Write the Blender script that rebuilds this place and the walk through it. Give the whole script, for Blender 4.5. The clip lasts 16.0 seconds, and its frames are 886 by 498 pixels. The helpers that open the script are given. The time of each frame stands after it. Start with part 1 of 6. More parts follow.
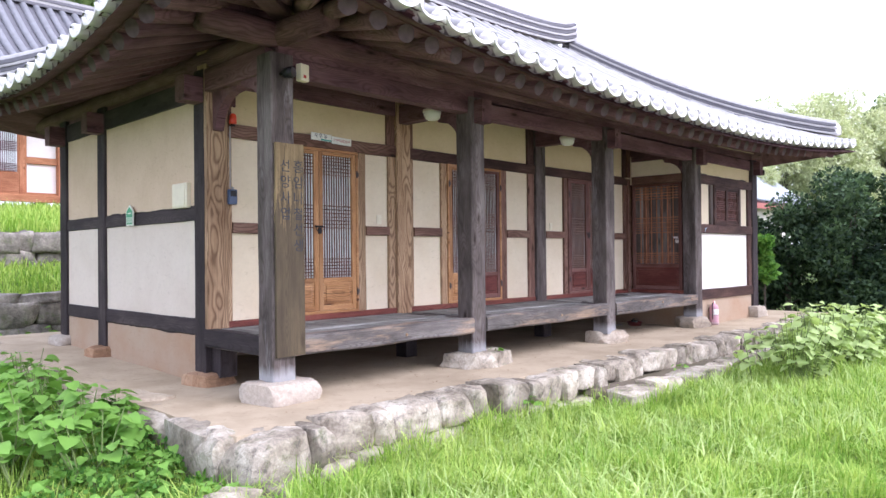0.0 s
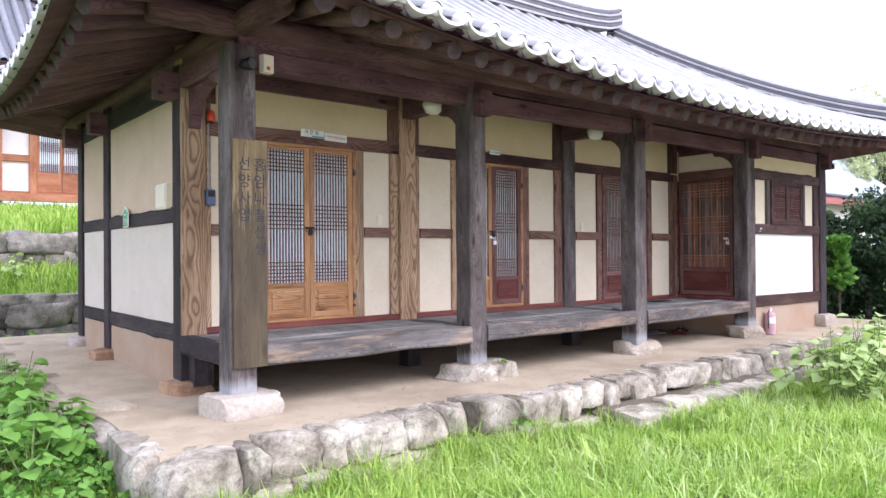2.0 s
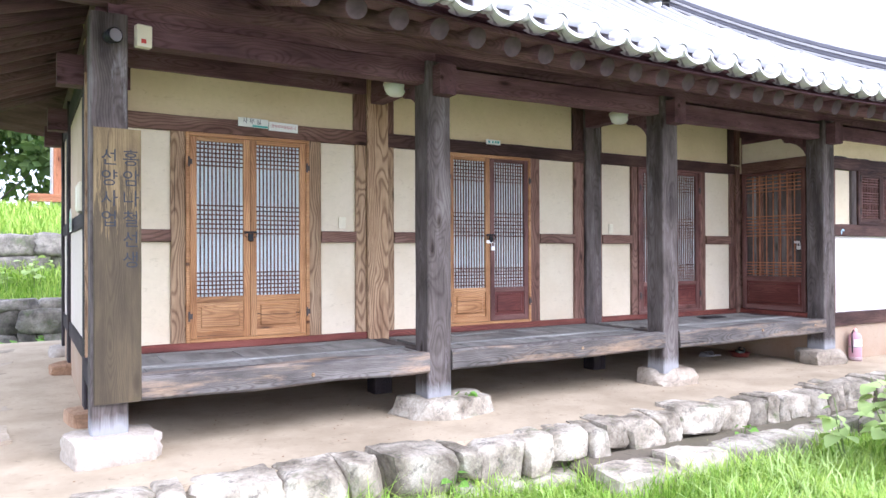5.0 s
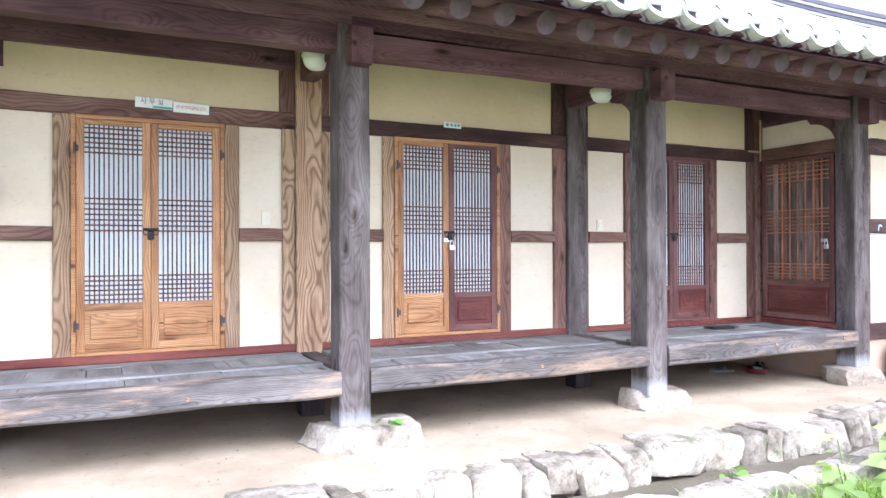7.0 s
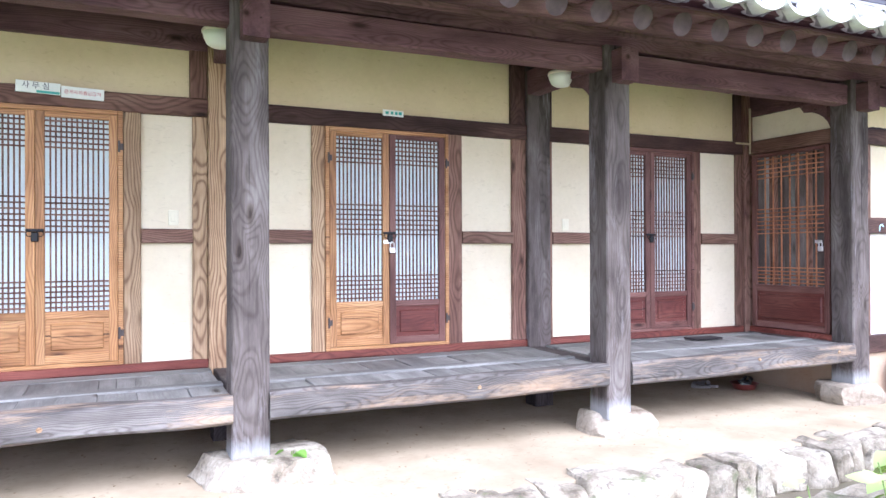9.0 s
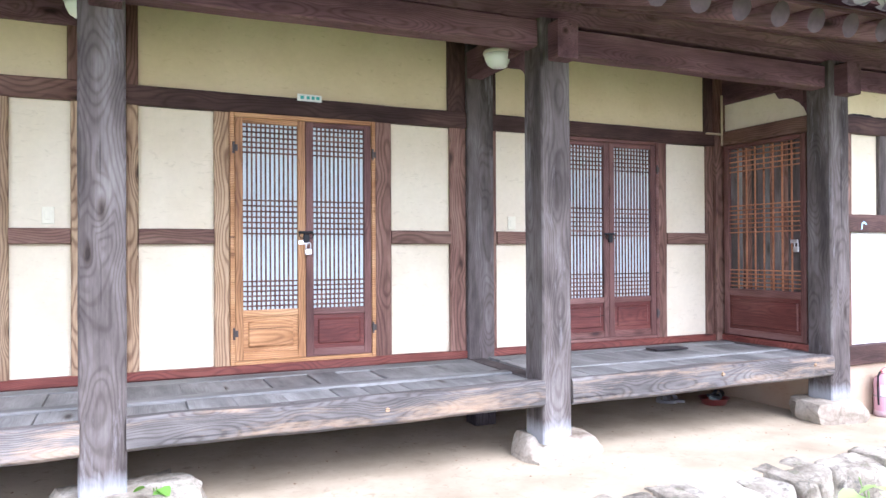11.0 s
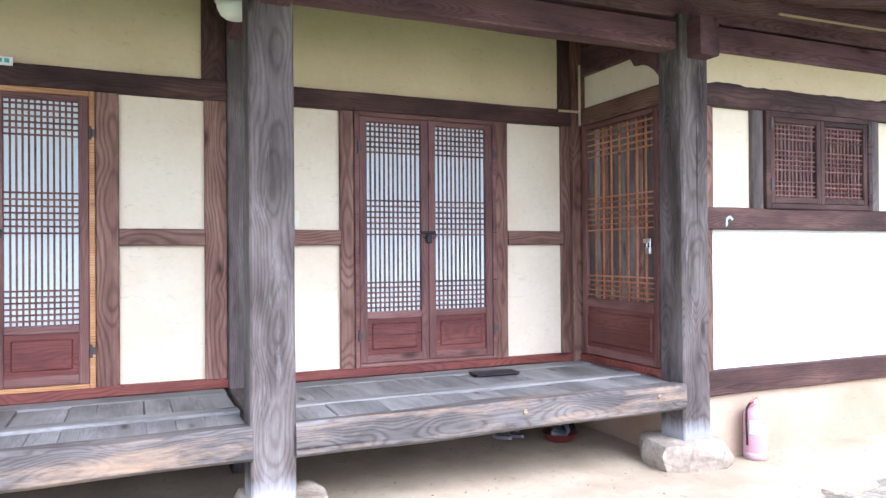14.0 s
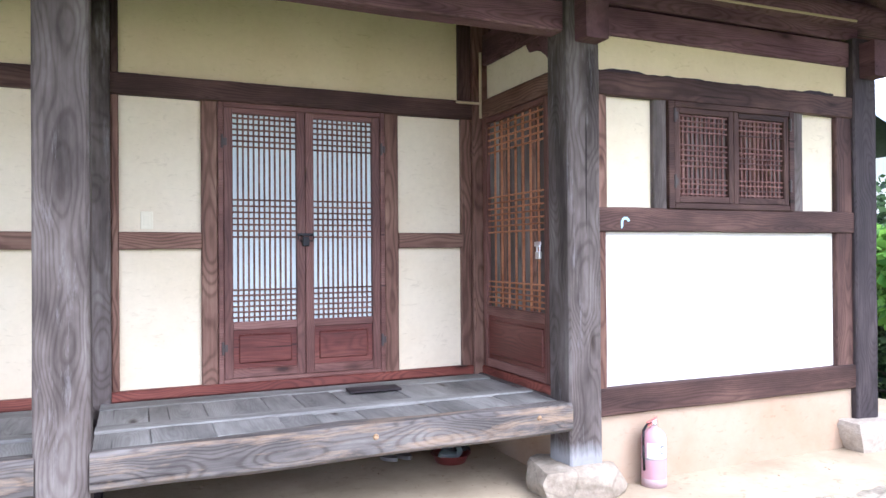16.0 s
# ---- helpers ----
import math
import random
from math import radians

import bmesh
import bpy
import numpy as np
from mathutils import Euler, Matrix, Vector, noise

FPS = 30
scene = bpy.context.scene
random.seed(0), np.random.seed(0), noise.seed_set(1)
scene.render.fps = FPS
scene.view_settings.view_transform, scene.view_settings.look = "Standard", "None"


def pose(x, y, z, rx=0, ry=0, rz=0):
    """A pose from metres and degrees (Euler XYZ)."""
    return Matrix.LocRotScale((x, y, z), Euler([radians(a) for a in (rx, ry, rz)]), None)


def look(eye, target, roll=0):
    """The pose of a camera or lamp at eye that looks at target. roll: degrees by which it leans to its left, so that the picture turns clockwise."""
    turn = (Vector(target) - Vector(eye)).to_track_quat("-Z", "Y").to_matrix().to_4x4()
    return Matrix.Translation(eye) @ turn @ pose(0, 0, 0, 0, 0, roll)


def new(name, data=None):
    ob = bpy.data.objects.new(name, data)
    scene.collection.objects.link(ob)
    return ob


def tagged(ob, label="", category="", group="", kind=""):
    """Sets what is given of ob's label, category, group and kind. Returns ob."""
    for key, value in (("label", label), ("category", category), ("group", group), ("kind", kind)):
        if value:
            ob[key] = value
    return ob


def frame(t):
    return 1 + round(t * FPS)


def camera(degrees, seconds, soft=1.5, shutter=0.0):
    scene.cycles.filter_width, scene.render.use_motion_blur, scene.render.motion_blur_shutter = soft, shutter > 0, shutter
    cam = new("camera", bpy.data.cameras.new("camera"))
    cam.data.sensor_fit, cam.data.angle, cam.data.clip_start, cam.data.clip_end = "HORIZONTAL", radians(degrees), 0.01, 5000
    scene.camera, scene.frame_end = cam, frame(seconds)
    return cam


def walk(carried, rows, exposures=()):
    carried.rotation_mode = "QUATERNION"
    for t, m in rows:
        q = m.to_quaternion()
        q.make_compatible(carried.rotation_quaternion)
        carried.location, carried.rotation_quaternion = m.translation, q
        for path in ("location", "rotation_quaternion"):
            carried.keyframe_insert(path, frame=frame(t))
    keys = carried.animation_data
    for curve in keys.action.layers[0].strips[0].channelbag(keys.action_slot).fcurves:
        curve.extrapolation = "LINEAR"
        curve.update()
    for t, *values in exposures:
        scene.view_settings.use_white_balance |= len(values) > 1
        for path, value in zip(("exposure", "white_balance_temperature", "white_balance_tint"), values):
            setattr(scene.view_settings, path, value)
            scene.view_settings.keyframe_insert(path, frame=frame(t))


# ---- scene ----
cam = camera(63.3, 16.0)
METRES, EYE, TILT, LEAN, TURN = 10.0, 1.45, 0.0, 0.0, -45.9
ROWS = [
    (0.0, 0.0, 0.0, 0.0, 0.0, 0.41, 0.55),
    (0.5, 0.0286, 0.0148, 0.0001, 1.72, 0.42, 0.51),
    (1.0, 0.054, 0.0306, 0.0, 3.47, 0.41, 0.48),
    (1.5, 0.0763, 0.0477, 0.0012, 5.17, 0.41, 0.46),
    (2.0, 0.0968, 0.066, 0.0036, 6.79, 0.41, 0.41),
    (2.5, 0.1161, 0.0864, 0.0065, 8.32, 0.38, 0.37),
    (3.0, 0.1347, 0.109, 0.0082, 10.09, 0.39, 0.34),
    (3.5, 0.1527, 0.1327, 0.0114, 11.86, 0.34, 0.31),
    (4.0, 0.1741, 0.1617, 0.0132, 12.62, 0.32, 0.28),
    (6.5, 0.2765, 0.3341, 0.0128, 19.95, 0.28, 0.23),
    (7.0, 0.2899, 0.3651, 0.014, 20.06, 0.25, 0.23),
    (7.5, 0.3009, 0.3924, 0.0146, 20.37, 0.24, 0.23),
    (8.0, 0.3109, 0.4173, 0.0155, 20.78, 0.21, 0.22),
    (10.5, 0.3542, 0.5272, 0.0179, 21.89, 0.26, 0.27),
    (11.0, 0.3646, 0.5524, 0.0175, 21.9, 0.26, 0.3),
    (11.5, 0.3798, 0.582, 0.017, 21.96, 0.25, 0.3),
    (12.0, 0.3944, 0.6114, 0.0182, 22.0, 0.21, 0.35),
    (12.5, 0.4144, 0.6439, 0.0182, 22.1, 0.21, 0.33),
    (13.0, 0.438, 0.6777, 0.019, 22.18, 0.15, 0.35),
    (13.5, 0.4615, 0.7079, 0.0185, 22.3, 0.22, 0.41),
    (14.0, 0.4818, 0.7364, 0.0186, 22.38, 0.26, 0.43),
    (14.5, 0.4984, 0.7637, 0.0193, 22.39, 0.24, 0.42),
    (15.0, 0.5153, 0.7859, 0.0194, 22.48, 0.25, 0.42),
    (15.5, 0.5319, 0.8028, 0.0201, 22.52, 0.24, 0.42),
    (16.0, 0.5463, 0.8167, 0.0209, 22.6, 0.27, 0.43),
]
EXPOSURES = [(0.0, 0.92, 5650, 25), (4.0, 1.06, 5500, 23), (6.5, 1.72, 5320, 21), (12.5, 1.88, 5280, 21), (16.0, 1.64, 5320, 20)]
walk(cam, [(t, pose(0, 0, EYE, TILT, LEAN, TURN) @ pose(METRES * x, METRES * y, METRES * z, 90 + pitch, roll, yaw)) for t, x, y, z, yaw, pitch, roll in ROWS], EXPOSURES)

# ---- light: a bright overcast day ----
SUN_ELEV, SUN_AZ = 43.0, 160.0
world = bpy.data.worlds.new("overcast_sky")
scene.world = world
world.use_nodes = True
wn = world.node_tree.nodes
wl = world.node_tree.links
sky = wn.new("ShaderNodeTexSky")
sky.sky_type, sky.sun_disc = "NISHITA", False
sky.sun_elevation, sky.sun_rotation = radians(SUN_ELEV), radians(SUN_AZ)
sky.air_density, sky.dust_density, sky.ozone_density = 1.0, 6.0, 0.3
haze = wn.new("ShaderNodeMixRGB")
haze.inputs["Fac"].default_value = 0.75
haze.inputs["Color2"].default_value = (13.5, 13.8, 14.2, 1)
wl.new(sky.outputs["Color"], haze.inputs["Color1"])
wl.new(haze.outputs["Color"], wn["Background"].inputs["Color"])
wn["Background"].inputs["Strength"].default_value = 0.12
sun = new("sun", bpy.data.lights.new("sun", "SUN"))
sun.data.energy, sun.data.angle, sun.data.color = 1.35, radians(45), (1.0, 0.96, 0.9)
a, e = radians(SUN_AZ), radians(SUN_ELEV)
sun.matrix_world = look((math.sin(a) * math.cos(e) * 40, math.cos(a) * math.cos(e) * 40, 40 * math.sin(e)), (0, 0, 0))

# ---- materials ----
rng = random.Random(7)


class Nodes:
    """A material's node tree, with short calls for the nodes used here."""

    def __init__(self, name):
        self.mat = bpy.data.materials.new(name)
        self.mat.use_nodes = True
        self.tree = self.mat.node_tree
        self.bsdf = self.tree.nodes["Principled BSDF"]
        self.coord = self.tree.nodes.new("ShaderNodeTexCoord")
        self.info = self.tree.nodes.new("ShaderNodeObjectInfo")

    def node(self, kind, **values):
        n = self.tree.nodes.new(kind)
        for key, value in values.items():
            if hasattr(value, "is_output"):
                self.tree.links.new(value, n.inputs[key.replace("_", " ")])
            else:
                n.inputs[key.replace("_", " ")].default_value = value
        return n

    def link(self, a, b):
        self.tree.links.new(a, b)

    def place(self, scale, source="Object", shift=0.0):
        """Coordinates stretched by scale, shifted for each object by its random number."""
        m = self.node("ShaderNodeMapping", Vector=self.coord.outputs[source], Scale=scale)
        if shift:
            c = self.node("ShaderNodeMath")
            c.operation = "MULTIPLY"
            self.link(self.info.outputs["Random"], c.inputs[0])
            c.inputs[1].default_value = shift
            self.link(c.outputs[0], m.inputs["Location"])
        return m.outputs[0]

    def noise(self, vector, scale, detail=4.0, rough=0.55, distortion=0.0):
        return self.node("ShaderNodeTexNoise", Vector=vector, Scale=scale, Detail=detail, Roughness=rough, Distortion=distortion).outputs["Fac"]

    def ramp(self, fac, stops):
        r = self.node("ShaderNodeValToRGB", Fac=fac)
        els = r.color_ramp.elements
        while len(els) < len(stops):
            els.new(0.5)
        for el, (p, c) in zip(els, stops):
            el.position, el.color = p, (*c, 1)
        return r.outputs["Color"]

    def mix(self, fac, a, b, blend="MIX"):
        m = self.tree.nodes.new("ShaderNodeMixRGB")
        m.blend_type = blend
        for s, v in zip(("Fac", "Color1", "Color2"), (fac, a, b)):
            if hasattr(v, "is_output"):
                self.link(v, m.inputs[s])
            else:
                m.inputs[s].default_value = v if s == "Fac" else (*v, 1)
        return m.outputs["Color"]

    def math(self, operation, *values):
        m = self.tree.nodes.new("ShaderNodeMath")
        m.operation = operation
        for k, v in enumerate(values):
            if hasattr(v, "is_output"):
                self.link(v, m.inputs[k])
            else:
                m.inputs[k].default_value = v
        return m.outputs[0]

    def bump(self, height, strength, distance=0.01):
        b = self.node("ShaderNodeBump", Height=height, Strength=strength, Distance=distance)
        self.link(b.outputs["Normal"], self.bsdf.inputs["Normal"])

    def done(self, color, rough=0.8, metal=0.0, spec=0.3):
        for s, v in (("Base Color", color), ("Roughness", rough), ("Metallic", metal), ("Specular IOR Level", spec)):
            if hasattr(v, "is_output"):
                self.link(v, self.bsdf.inputs[s])
            else:
                self.bsdf.inputs[s].default_value = (*v, 1) if s == "Base Color" else v
        return self.mat


def timber_mat(name, dark, mid, light, rings=0.5, rough=0.75, worn=None, wear=0.0, foot=None, spacing=260.0, streaks=0.6, reach=0.3, strength=0.4):
    """Sawn wood: nested growth rings along the object's x axis, streaks, knots, checks and patchy wear."""
    n = Nodes(name)
    # growth rings about a wandering pith, pushed aside by the knots
    knot = n.node("ShaderNodeTexVoronoi", Vector=n.place((1.5, 4.6, 4.6), shift=13.0), Scale=1.0)
    rand = n.info.outputs["Random"]
    sep0 = n.node("ShaderNodeSeparateXYZ", Vector=n.coord.outputs["Object"])
    across = n.math("ADD", sep0.outputs["Y"], n.math("MULTIPLY_ADD", rand, 0.16, -0.08))
    behind = n.math("ADD", sep0.outputs["Z"], 0.05)
    radius = n.math("SQRT", n.math("ADD", n.math("MULTIPLY", across, across), n.math("MULTIPLY", behind, behind)))
    drift = n.noise(n.place((1.5, 3.0, 3.0), shift=23.0), 1.0, 1.5, 0.45)
    radius = n.math("ADD", radius, n.math("MULTIPLY", drift, 0.17))
    push = n.node("ShaderNodeMapRange", Value=knot.outputs["Distance"])
    push.inputs["From Max"].default_value, push.inputs["To Min"].default_value, push.inputs["To Max"].default_value = 0.32, 0.035, 0.0
    radius = n.math("ADD", radius, push.outputs[0])
    wave = n.math("SINE", n.math("MULTIPLY", radius, spacing * 2.6))
    ring = n.node("ShaderNodeMapRange", Value=wave)
    ring.inputs["From Min"].default_value = -1.0
    streak = n.noise(n.place((1.6, 70.0, 70.0), shift=9.0), 1.0, 4.0, 0.65)
    patch = n.noise(n.place((0.8, 3.0, 3.0), shift=31.0), 1.6, 5.0, 0.62)
    col = n.ramp(patch, [(0.3, dark), (0.52, mid), (0.75, light)])
    ringcol = n.ramp(ring.outputs[0], [(0.02, (0.42, 0.34, 0.30)), (0.34, (0.92, 0.90, 0.88)), (0.9, (1.14, 1.13, 1.12))])
    col = n.mix(rings, col, ringcol, "MULTIPLY")
    streakcol = n.ramp(streak, [(0.3, (0.62, 0.61, 0.61)), (0.6, (1.1, 1.1, 1.1))])
    col = n.mix(streaks, col, streakcol, "MULTIPLY")
    kn = n.ramp(knot.outputs["Distance"], [(0.045, (0.14, 0.10, 0.08)), (0.08, (0.5, 0.45, 0.4)), (0.15, (1, 1, 1))])
    col = n.mix(0.9, col, kn, "MULTIPLY")
    check = n.noise(n.place((0.5, 26.0, 26.0), shift=3.0), 1.0, 1.0, 0.4)
    col = n.mix(0.8, col, n.ramp(check, [(0.235, (0.12, 0.1, 0.1)), (0.265, (1, 1, 1))]), "MULTIPLY")
    if worn:
        fac = n.ramp(n.noise(n.place((0.7, 5.0, 5.0), shift=5.0), 1.5, 7.0, 0.75), [(0.64 - wear * 0.3, (0, 0, 0)), (0.8 - wear * 0.2, (0.8, 0.8, 0.8))])
        col = n.mix(fac, col, worn)
    if foot:
        # rain-bleached ends, ragged along the grain
        sep = n.node("ShaderNodeSeparateXYZ", Vector=n.coord.outputs["Object"])
        add = n.node("ShaderNodeMath")
        add.operation = "MULTIPLY_ADD"
        n.link(n.noise(n.place((2.0, 30.0, 30.0), shift=4.0), 1.0, 4.0, 0.7), add.inputs[0])
        add.inputs[1].default_value = -reach
        n.link(sep.outputs["X"], add.inputs[2])
        fac = n.ramp(add.outputs[0], [(0.0, (strength,) * 3), (0.10, (0, 0, 0))])
        col = n.mix(fac, col, foot)
    v = n.node("ShaderNodeHueSaturation", Color=col)
    vr = n.node("ShaderNodeMapRange", Value=n.info.outputs["Random"])
    vr.inputs["To Min"].default_value, vr.inputs["To Max"].default_value = 0.85, 1.15
    n.link(vr.outputs[0], v.inputs["Value"])
    h = n.mix(0.5, streakcol, n.mix(rings, (1, 1, 1), ringcol, "MULTIPLY"))
    n.bump(h, 0.4, 0.006)
    return n.done(v.outputs["Color"], rough, spec=0.25)


def plaster_mat(name, base, stain, amount=0.35):
    n = Nodes(name)
    big = n.noise(n.place((1, 1, 1), shift=20.0), 1.4, 5.0, 0.6)
    fine = n.noise(n.place((1, 1, 1), shift=20.0), 22.0, 6.0, 0.65)
    trowel = n.noise(n.place((2.0, 2.0, 5.0), shift=7.0), 5.0, 3.0, 0.6, 1.5)
    col = n.mix(n.ramp(big, [(0.42, (0, 0, 0)), (0.8, (amount, amount, amount))]), base, stain)
    col = n.mix(n.ramp(trowel, [(0.6, (0, 0, 0)), (0.72, (0.5 * amount,) * 3)]), col, tuple(c * 0.72 for c in stain))
    col = n.mix(0.1, col, n.ramp(fine, [(0.3, (0.6, 0.6, 0.6)), (0.7, (1.2, 1.2, 1.2))]), "MULTIPLY")
    n.bump(n.mix(0.5, fine, trowel), 0.12, 0.01)
    return n.done(col, 0.92, spec=0.15)


def rock_mat(name, dark, mid, light, moss=0.0, scale=1.0, cracks=0.3):
    n = Nodes(name)
    v = n.place((1, 1, 1), shift=40.0)
    big = n.noise(v, 3.0 * scale, 6.0, 0.65)
    fine = n.noise(v, 38.0 * scale, 5.0, 0.7)
    crack = n.node("ShaderNodeTexVoronoi", Vector=v, Scale=5.0 * scale)
    crack.feature = "DISTANCE_TO_EDGE"
    lichen = n.noise(n.place((1, 1, 1), shift=17.0), 9.0, 6.0, 0.75)
    col = n.ramp(big, [(0.32, dark), (0.5, mid), (0.68, light)])
    col = n.mix(0.5, col, n.ramp(fine, [(0.3, (0.5, 0.5, 0.5)), (0.7, (1.25, 1.25, 1.25))]), "MULTIPLY")
    col = n.mix(cracks, col, n.ramp(crack.outputs["Distance"], [(0.0, (0.35, 0.33, 0.3)), (0.03, (1, 1, 1))]), "MULTIPLY")
    if moss:
        col = n.mix(n.ramp(lichen, [(0.54, (0, 0, 0)), (0.66, (0.75, 0.75, 0.75))]), col, (0.085, 0.078, 0.066))
        col = n.mix(n.ramp(n.noise(v, 5.0, 5.0, 0.7), [(0.6 - moss * 0.2, (0, 0, 0)), (0.72, (0.8, 0.8, 0.8))]), col, (0.10, 0.13, 0.05))
    val = n.node("ShaderNodeHueSaturation", Color=col)
    vr = n.node("ShaderNodeMapRange", Value=n.info.outputs["Random"])
    vr.inputs["To Min"].default_value, vr.inputs["To Max"].default_value = 0.75, 1.2
    n.link(vr.outputs[0], val.inputs["Value"])
    n.bump(n.mix(0.45, big, fine), 0.7, 0.03)
    return n.done(val.outputs["Color"], 0.9, spec=0.2)


def plain_mat(name, color, rough=0.5, metal=0.0, spec=0.4, mottling=0.15, scale=12.0):
    n = Nodes(name)
    f = n.noise(n.place((1, 1, 1), shift=10.0), scale, 4.0, 0.6)
    col = n.mix(n.ramp(f, [(0.35, (0, 0, 0)), (0.75, (mottling,) * 3)]), color, tuple(c * 0.45 for c in color))
    n.bump(f, 0.06, 0.004)
    return n.done(col, rough, metal, spec)


def leaf_mat(name, dark, light, scale=9.0):
    n = Nodes(name)
    geo = n.node("ShaderNodeNewGeometry")
    f = n.noise(n.place((1, 1, 1)), scale, 3.0)
    m = n.mix(0.5, f, geo.outputs["Random Per Island"])
    col = n.ramp(m, [(0.3, dark), (0.7, light)])
    n.done(col, 0.55, spec=0.25)
    tr = n.node("ShaderNodeBsdfTranslucent", Color=n.mix(0.5, col, (1.0, 1.0, 0.35), "MULTIPLY"))
    mixs = n.node("ShaderNodeMixShader", Fac=0.35)
    n.link(n.bsdf.outputs[0], mixs.inputs[1])
    n.link(tr.outputs[0], mixs.inputs[2])
    n.link(mixs.outputs[0], n.tree.nodes["Material Output"].inputs["Surface"])
    return n.mat


M_POST = timber_mat("weathered_post_wood", (0.035, 0.028, 0.025), (0.100, 0.084, 0.077), (0.195, 0.176, 0.164), 0.34, 0.85, (0.27, 0.26, 0.265), 0.2, streaks=0.45)
M_SHAFT = timber_mat("bleached_post_wood", (0.035, 0.028, 0.025), (0.100, 0.084, 0.077), (0.195, 0.176, 0.164), 0.38, 0.85, (0.27, 0.26, 0.265), 0.2, (0.40, 0.41, 0.42), streaks=0.4, spacing=210.0, reach=0.16, strength=0.55)
M_DARK = timber_mat("dark_stained_wood", (0.066, 0.033, 0.039), (0.13, 0.068, 0.075), (0.205, 0.122, 0.126), 0.45, 0.75)
M_SIDE = timber_mat("black_stained_wood", (0.022, 0.018, 0.02), (0.04, 0.032, 0.034), (0.075, 0.06, 0.06), 0.4, 0.8)
M_BROWN = timber_mat("brown_frame_wood", (0.082, 0.036, 0.026), (0.168, 0.094, 0.068), (0.27, 0.172, 0.126), 0.6, 0.65, spacing=150.0)
M_PINE = timber_mat("grainy_pine_wood", (0.20, 0.12, 0.064), (0.35, 0.24, 0.142), (0.46, 0.34, 0.215), 0.75, 0.65, spacing=170.0)
M_HONEY = timber_mat("honey_oiled_pine", (0.23, 0.105, 0.038), (0.39, 0.205, 0.085), (0.50, 0.30, 0.145), 0.5, 0.45, spacing=150.0)
M_RED = timber_mat("dark_red_stained_wood", (0.066, 0.026, 0.021), (0.138, 0.064, 0.052), (0.22, 0.122, 0.102), 0.4, 0.5, spacing=170.0)
M_CRIMSON = timber_mat("varnished_red_panel_wood", (0.066, 0.016, 0.013), (0.122, 0.036, 0.028), (0.18, 0.068, 0.053), 0.35, 0.4, spacing=150.0)
M_IRON = plain_mat("rusted_hinge_iron", (0.075, 0.062, 0.058), 0.6, 0.4)
M_SILL = timber_mat("red_brown_sill_wood", (0.10, 0.026, 0.02), (0.17, 0.05, 0.036), (0.24, 0.085, 0.06), 0.5, 0.55)
M_MARU = timber_mat("grey_porch_planks", (0.108, 0.106, 0.10), (0.21, 0.208, 0.196), (0.315, 0.312, 0.295), 0.2, 0.7, streaks=0.35)
M_MARU_EDGE = timber_mat("worn_porch_beam", (0.055, 0.05, 0.048), (0.125, 0.115, 0.108), (0.22, 0.205, 0.192), 0.5, 0.8, (0.40, 0.28, 0.18), 0.5)
M_ORANGE = timber_mat("orange_new_wood", (0.26, 0.10, 0.045), (0.36, 0.16, 0.08), (0.46, 0.23, 0.12), 0.4, 0.7)
M_CREAM = plaster_mat("cream_plaster", (0.68, 0.605, 0.455), (0.55, 0.45, 0.285), 0.6)
M_WHITE = plaster_mat("white_plaster", (0.71, 0.68, 0.645), (0.60, 0.54, 0.48), 0.35)
# cream and white again, darkened in the colour for the wall facing off-sun
M_CREAM_SHADED = plaster_mat("shaded_cream_plaster", (0.58, 0.46, 0.335), (0.44, 0.33, 0.22), 0.65)
M_WHITE_SHADED = plaster_mat("shaded_white_plaster", (0.61, 0.545, 0.465), (0.49, 0.41, 0.33), 0.6)
# yellower upper plaster, its colour also holding some of the eaves' shade
M_YELLOW = plaster_mat("shaded_yellow_plaster", (0.62, 0.52, 0.32), (0.49, 0.385, 0.21), 0.65)
M_PLINTH = plaster_mat("clay_plinth_plaster", (0.38, 0.295, 0.215), (0.33, 0.20, 0.118), 0.85)
M_EARTH = plaster_mat("trodden_clay", (0.455, 0.378, 0.268), (0.28, 0.226, 0.152), 1.0)
M_STONE = rock_mat("pale_field_stone", (0.13, 0.108, 0.078), (0.38, 0.335, 0.262), (0.64, 0.59, 0.49), 0.15)
M_LEDGE = rock_mat("clay_dusted_stone", (0.31, 0.255, 0.185), (0.42, 0.355, 0.262), (0.50, 0.435, 0.335), scale=0.9, cracks=0.1)
M_SLAB = rock_mat("brown_field_stone", (0.16, 0.125, 0.09), (0.36, 0.305, 0.235), (0.52, 0.46, 0.37), scale=0.7)
M_BASE = rock_mat("post_base_granite", (0.42, 0.36, 0.29), (0.51, 0.45, 0.37), (0.59, 0.535, 0.455), scale=0.7, cracks=0.08)
M_TAN = rock_mat("tan_base_stone", (0.16, 0.09, 0.05), (0.32, 0.2, 0.12), (0.45, 0.33, 0.22), scale=0.8)
M_MOSSY = rock_mat("mossy_wall_stone", (0.085, 0.078, 0.068), (0.23, 0.21, 0.18), (0.42, 0.385, 0.33), 0.4)
M_TILE = plain_mat("grey_roof_tile", (0.35, 0.35, 0.345), 0.6, mottling=0.5, scale=5.0)
M_TILE_END = plain_mat("pale_mortar_tile_end", (0.70, 0.70, 0.68), 0.8, mottling=0.3)
M_TILE_DARK = plain_mat("dark_roof_tile", (0.12, 0.12, 0.135), 0.6, mottling=0.5, scale=5.0)
M_PAPER = plain_mat("white_window_paper", (0.67, 0.76, 0.765), 0.9, mottling=0.12, scale=3.0)
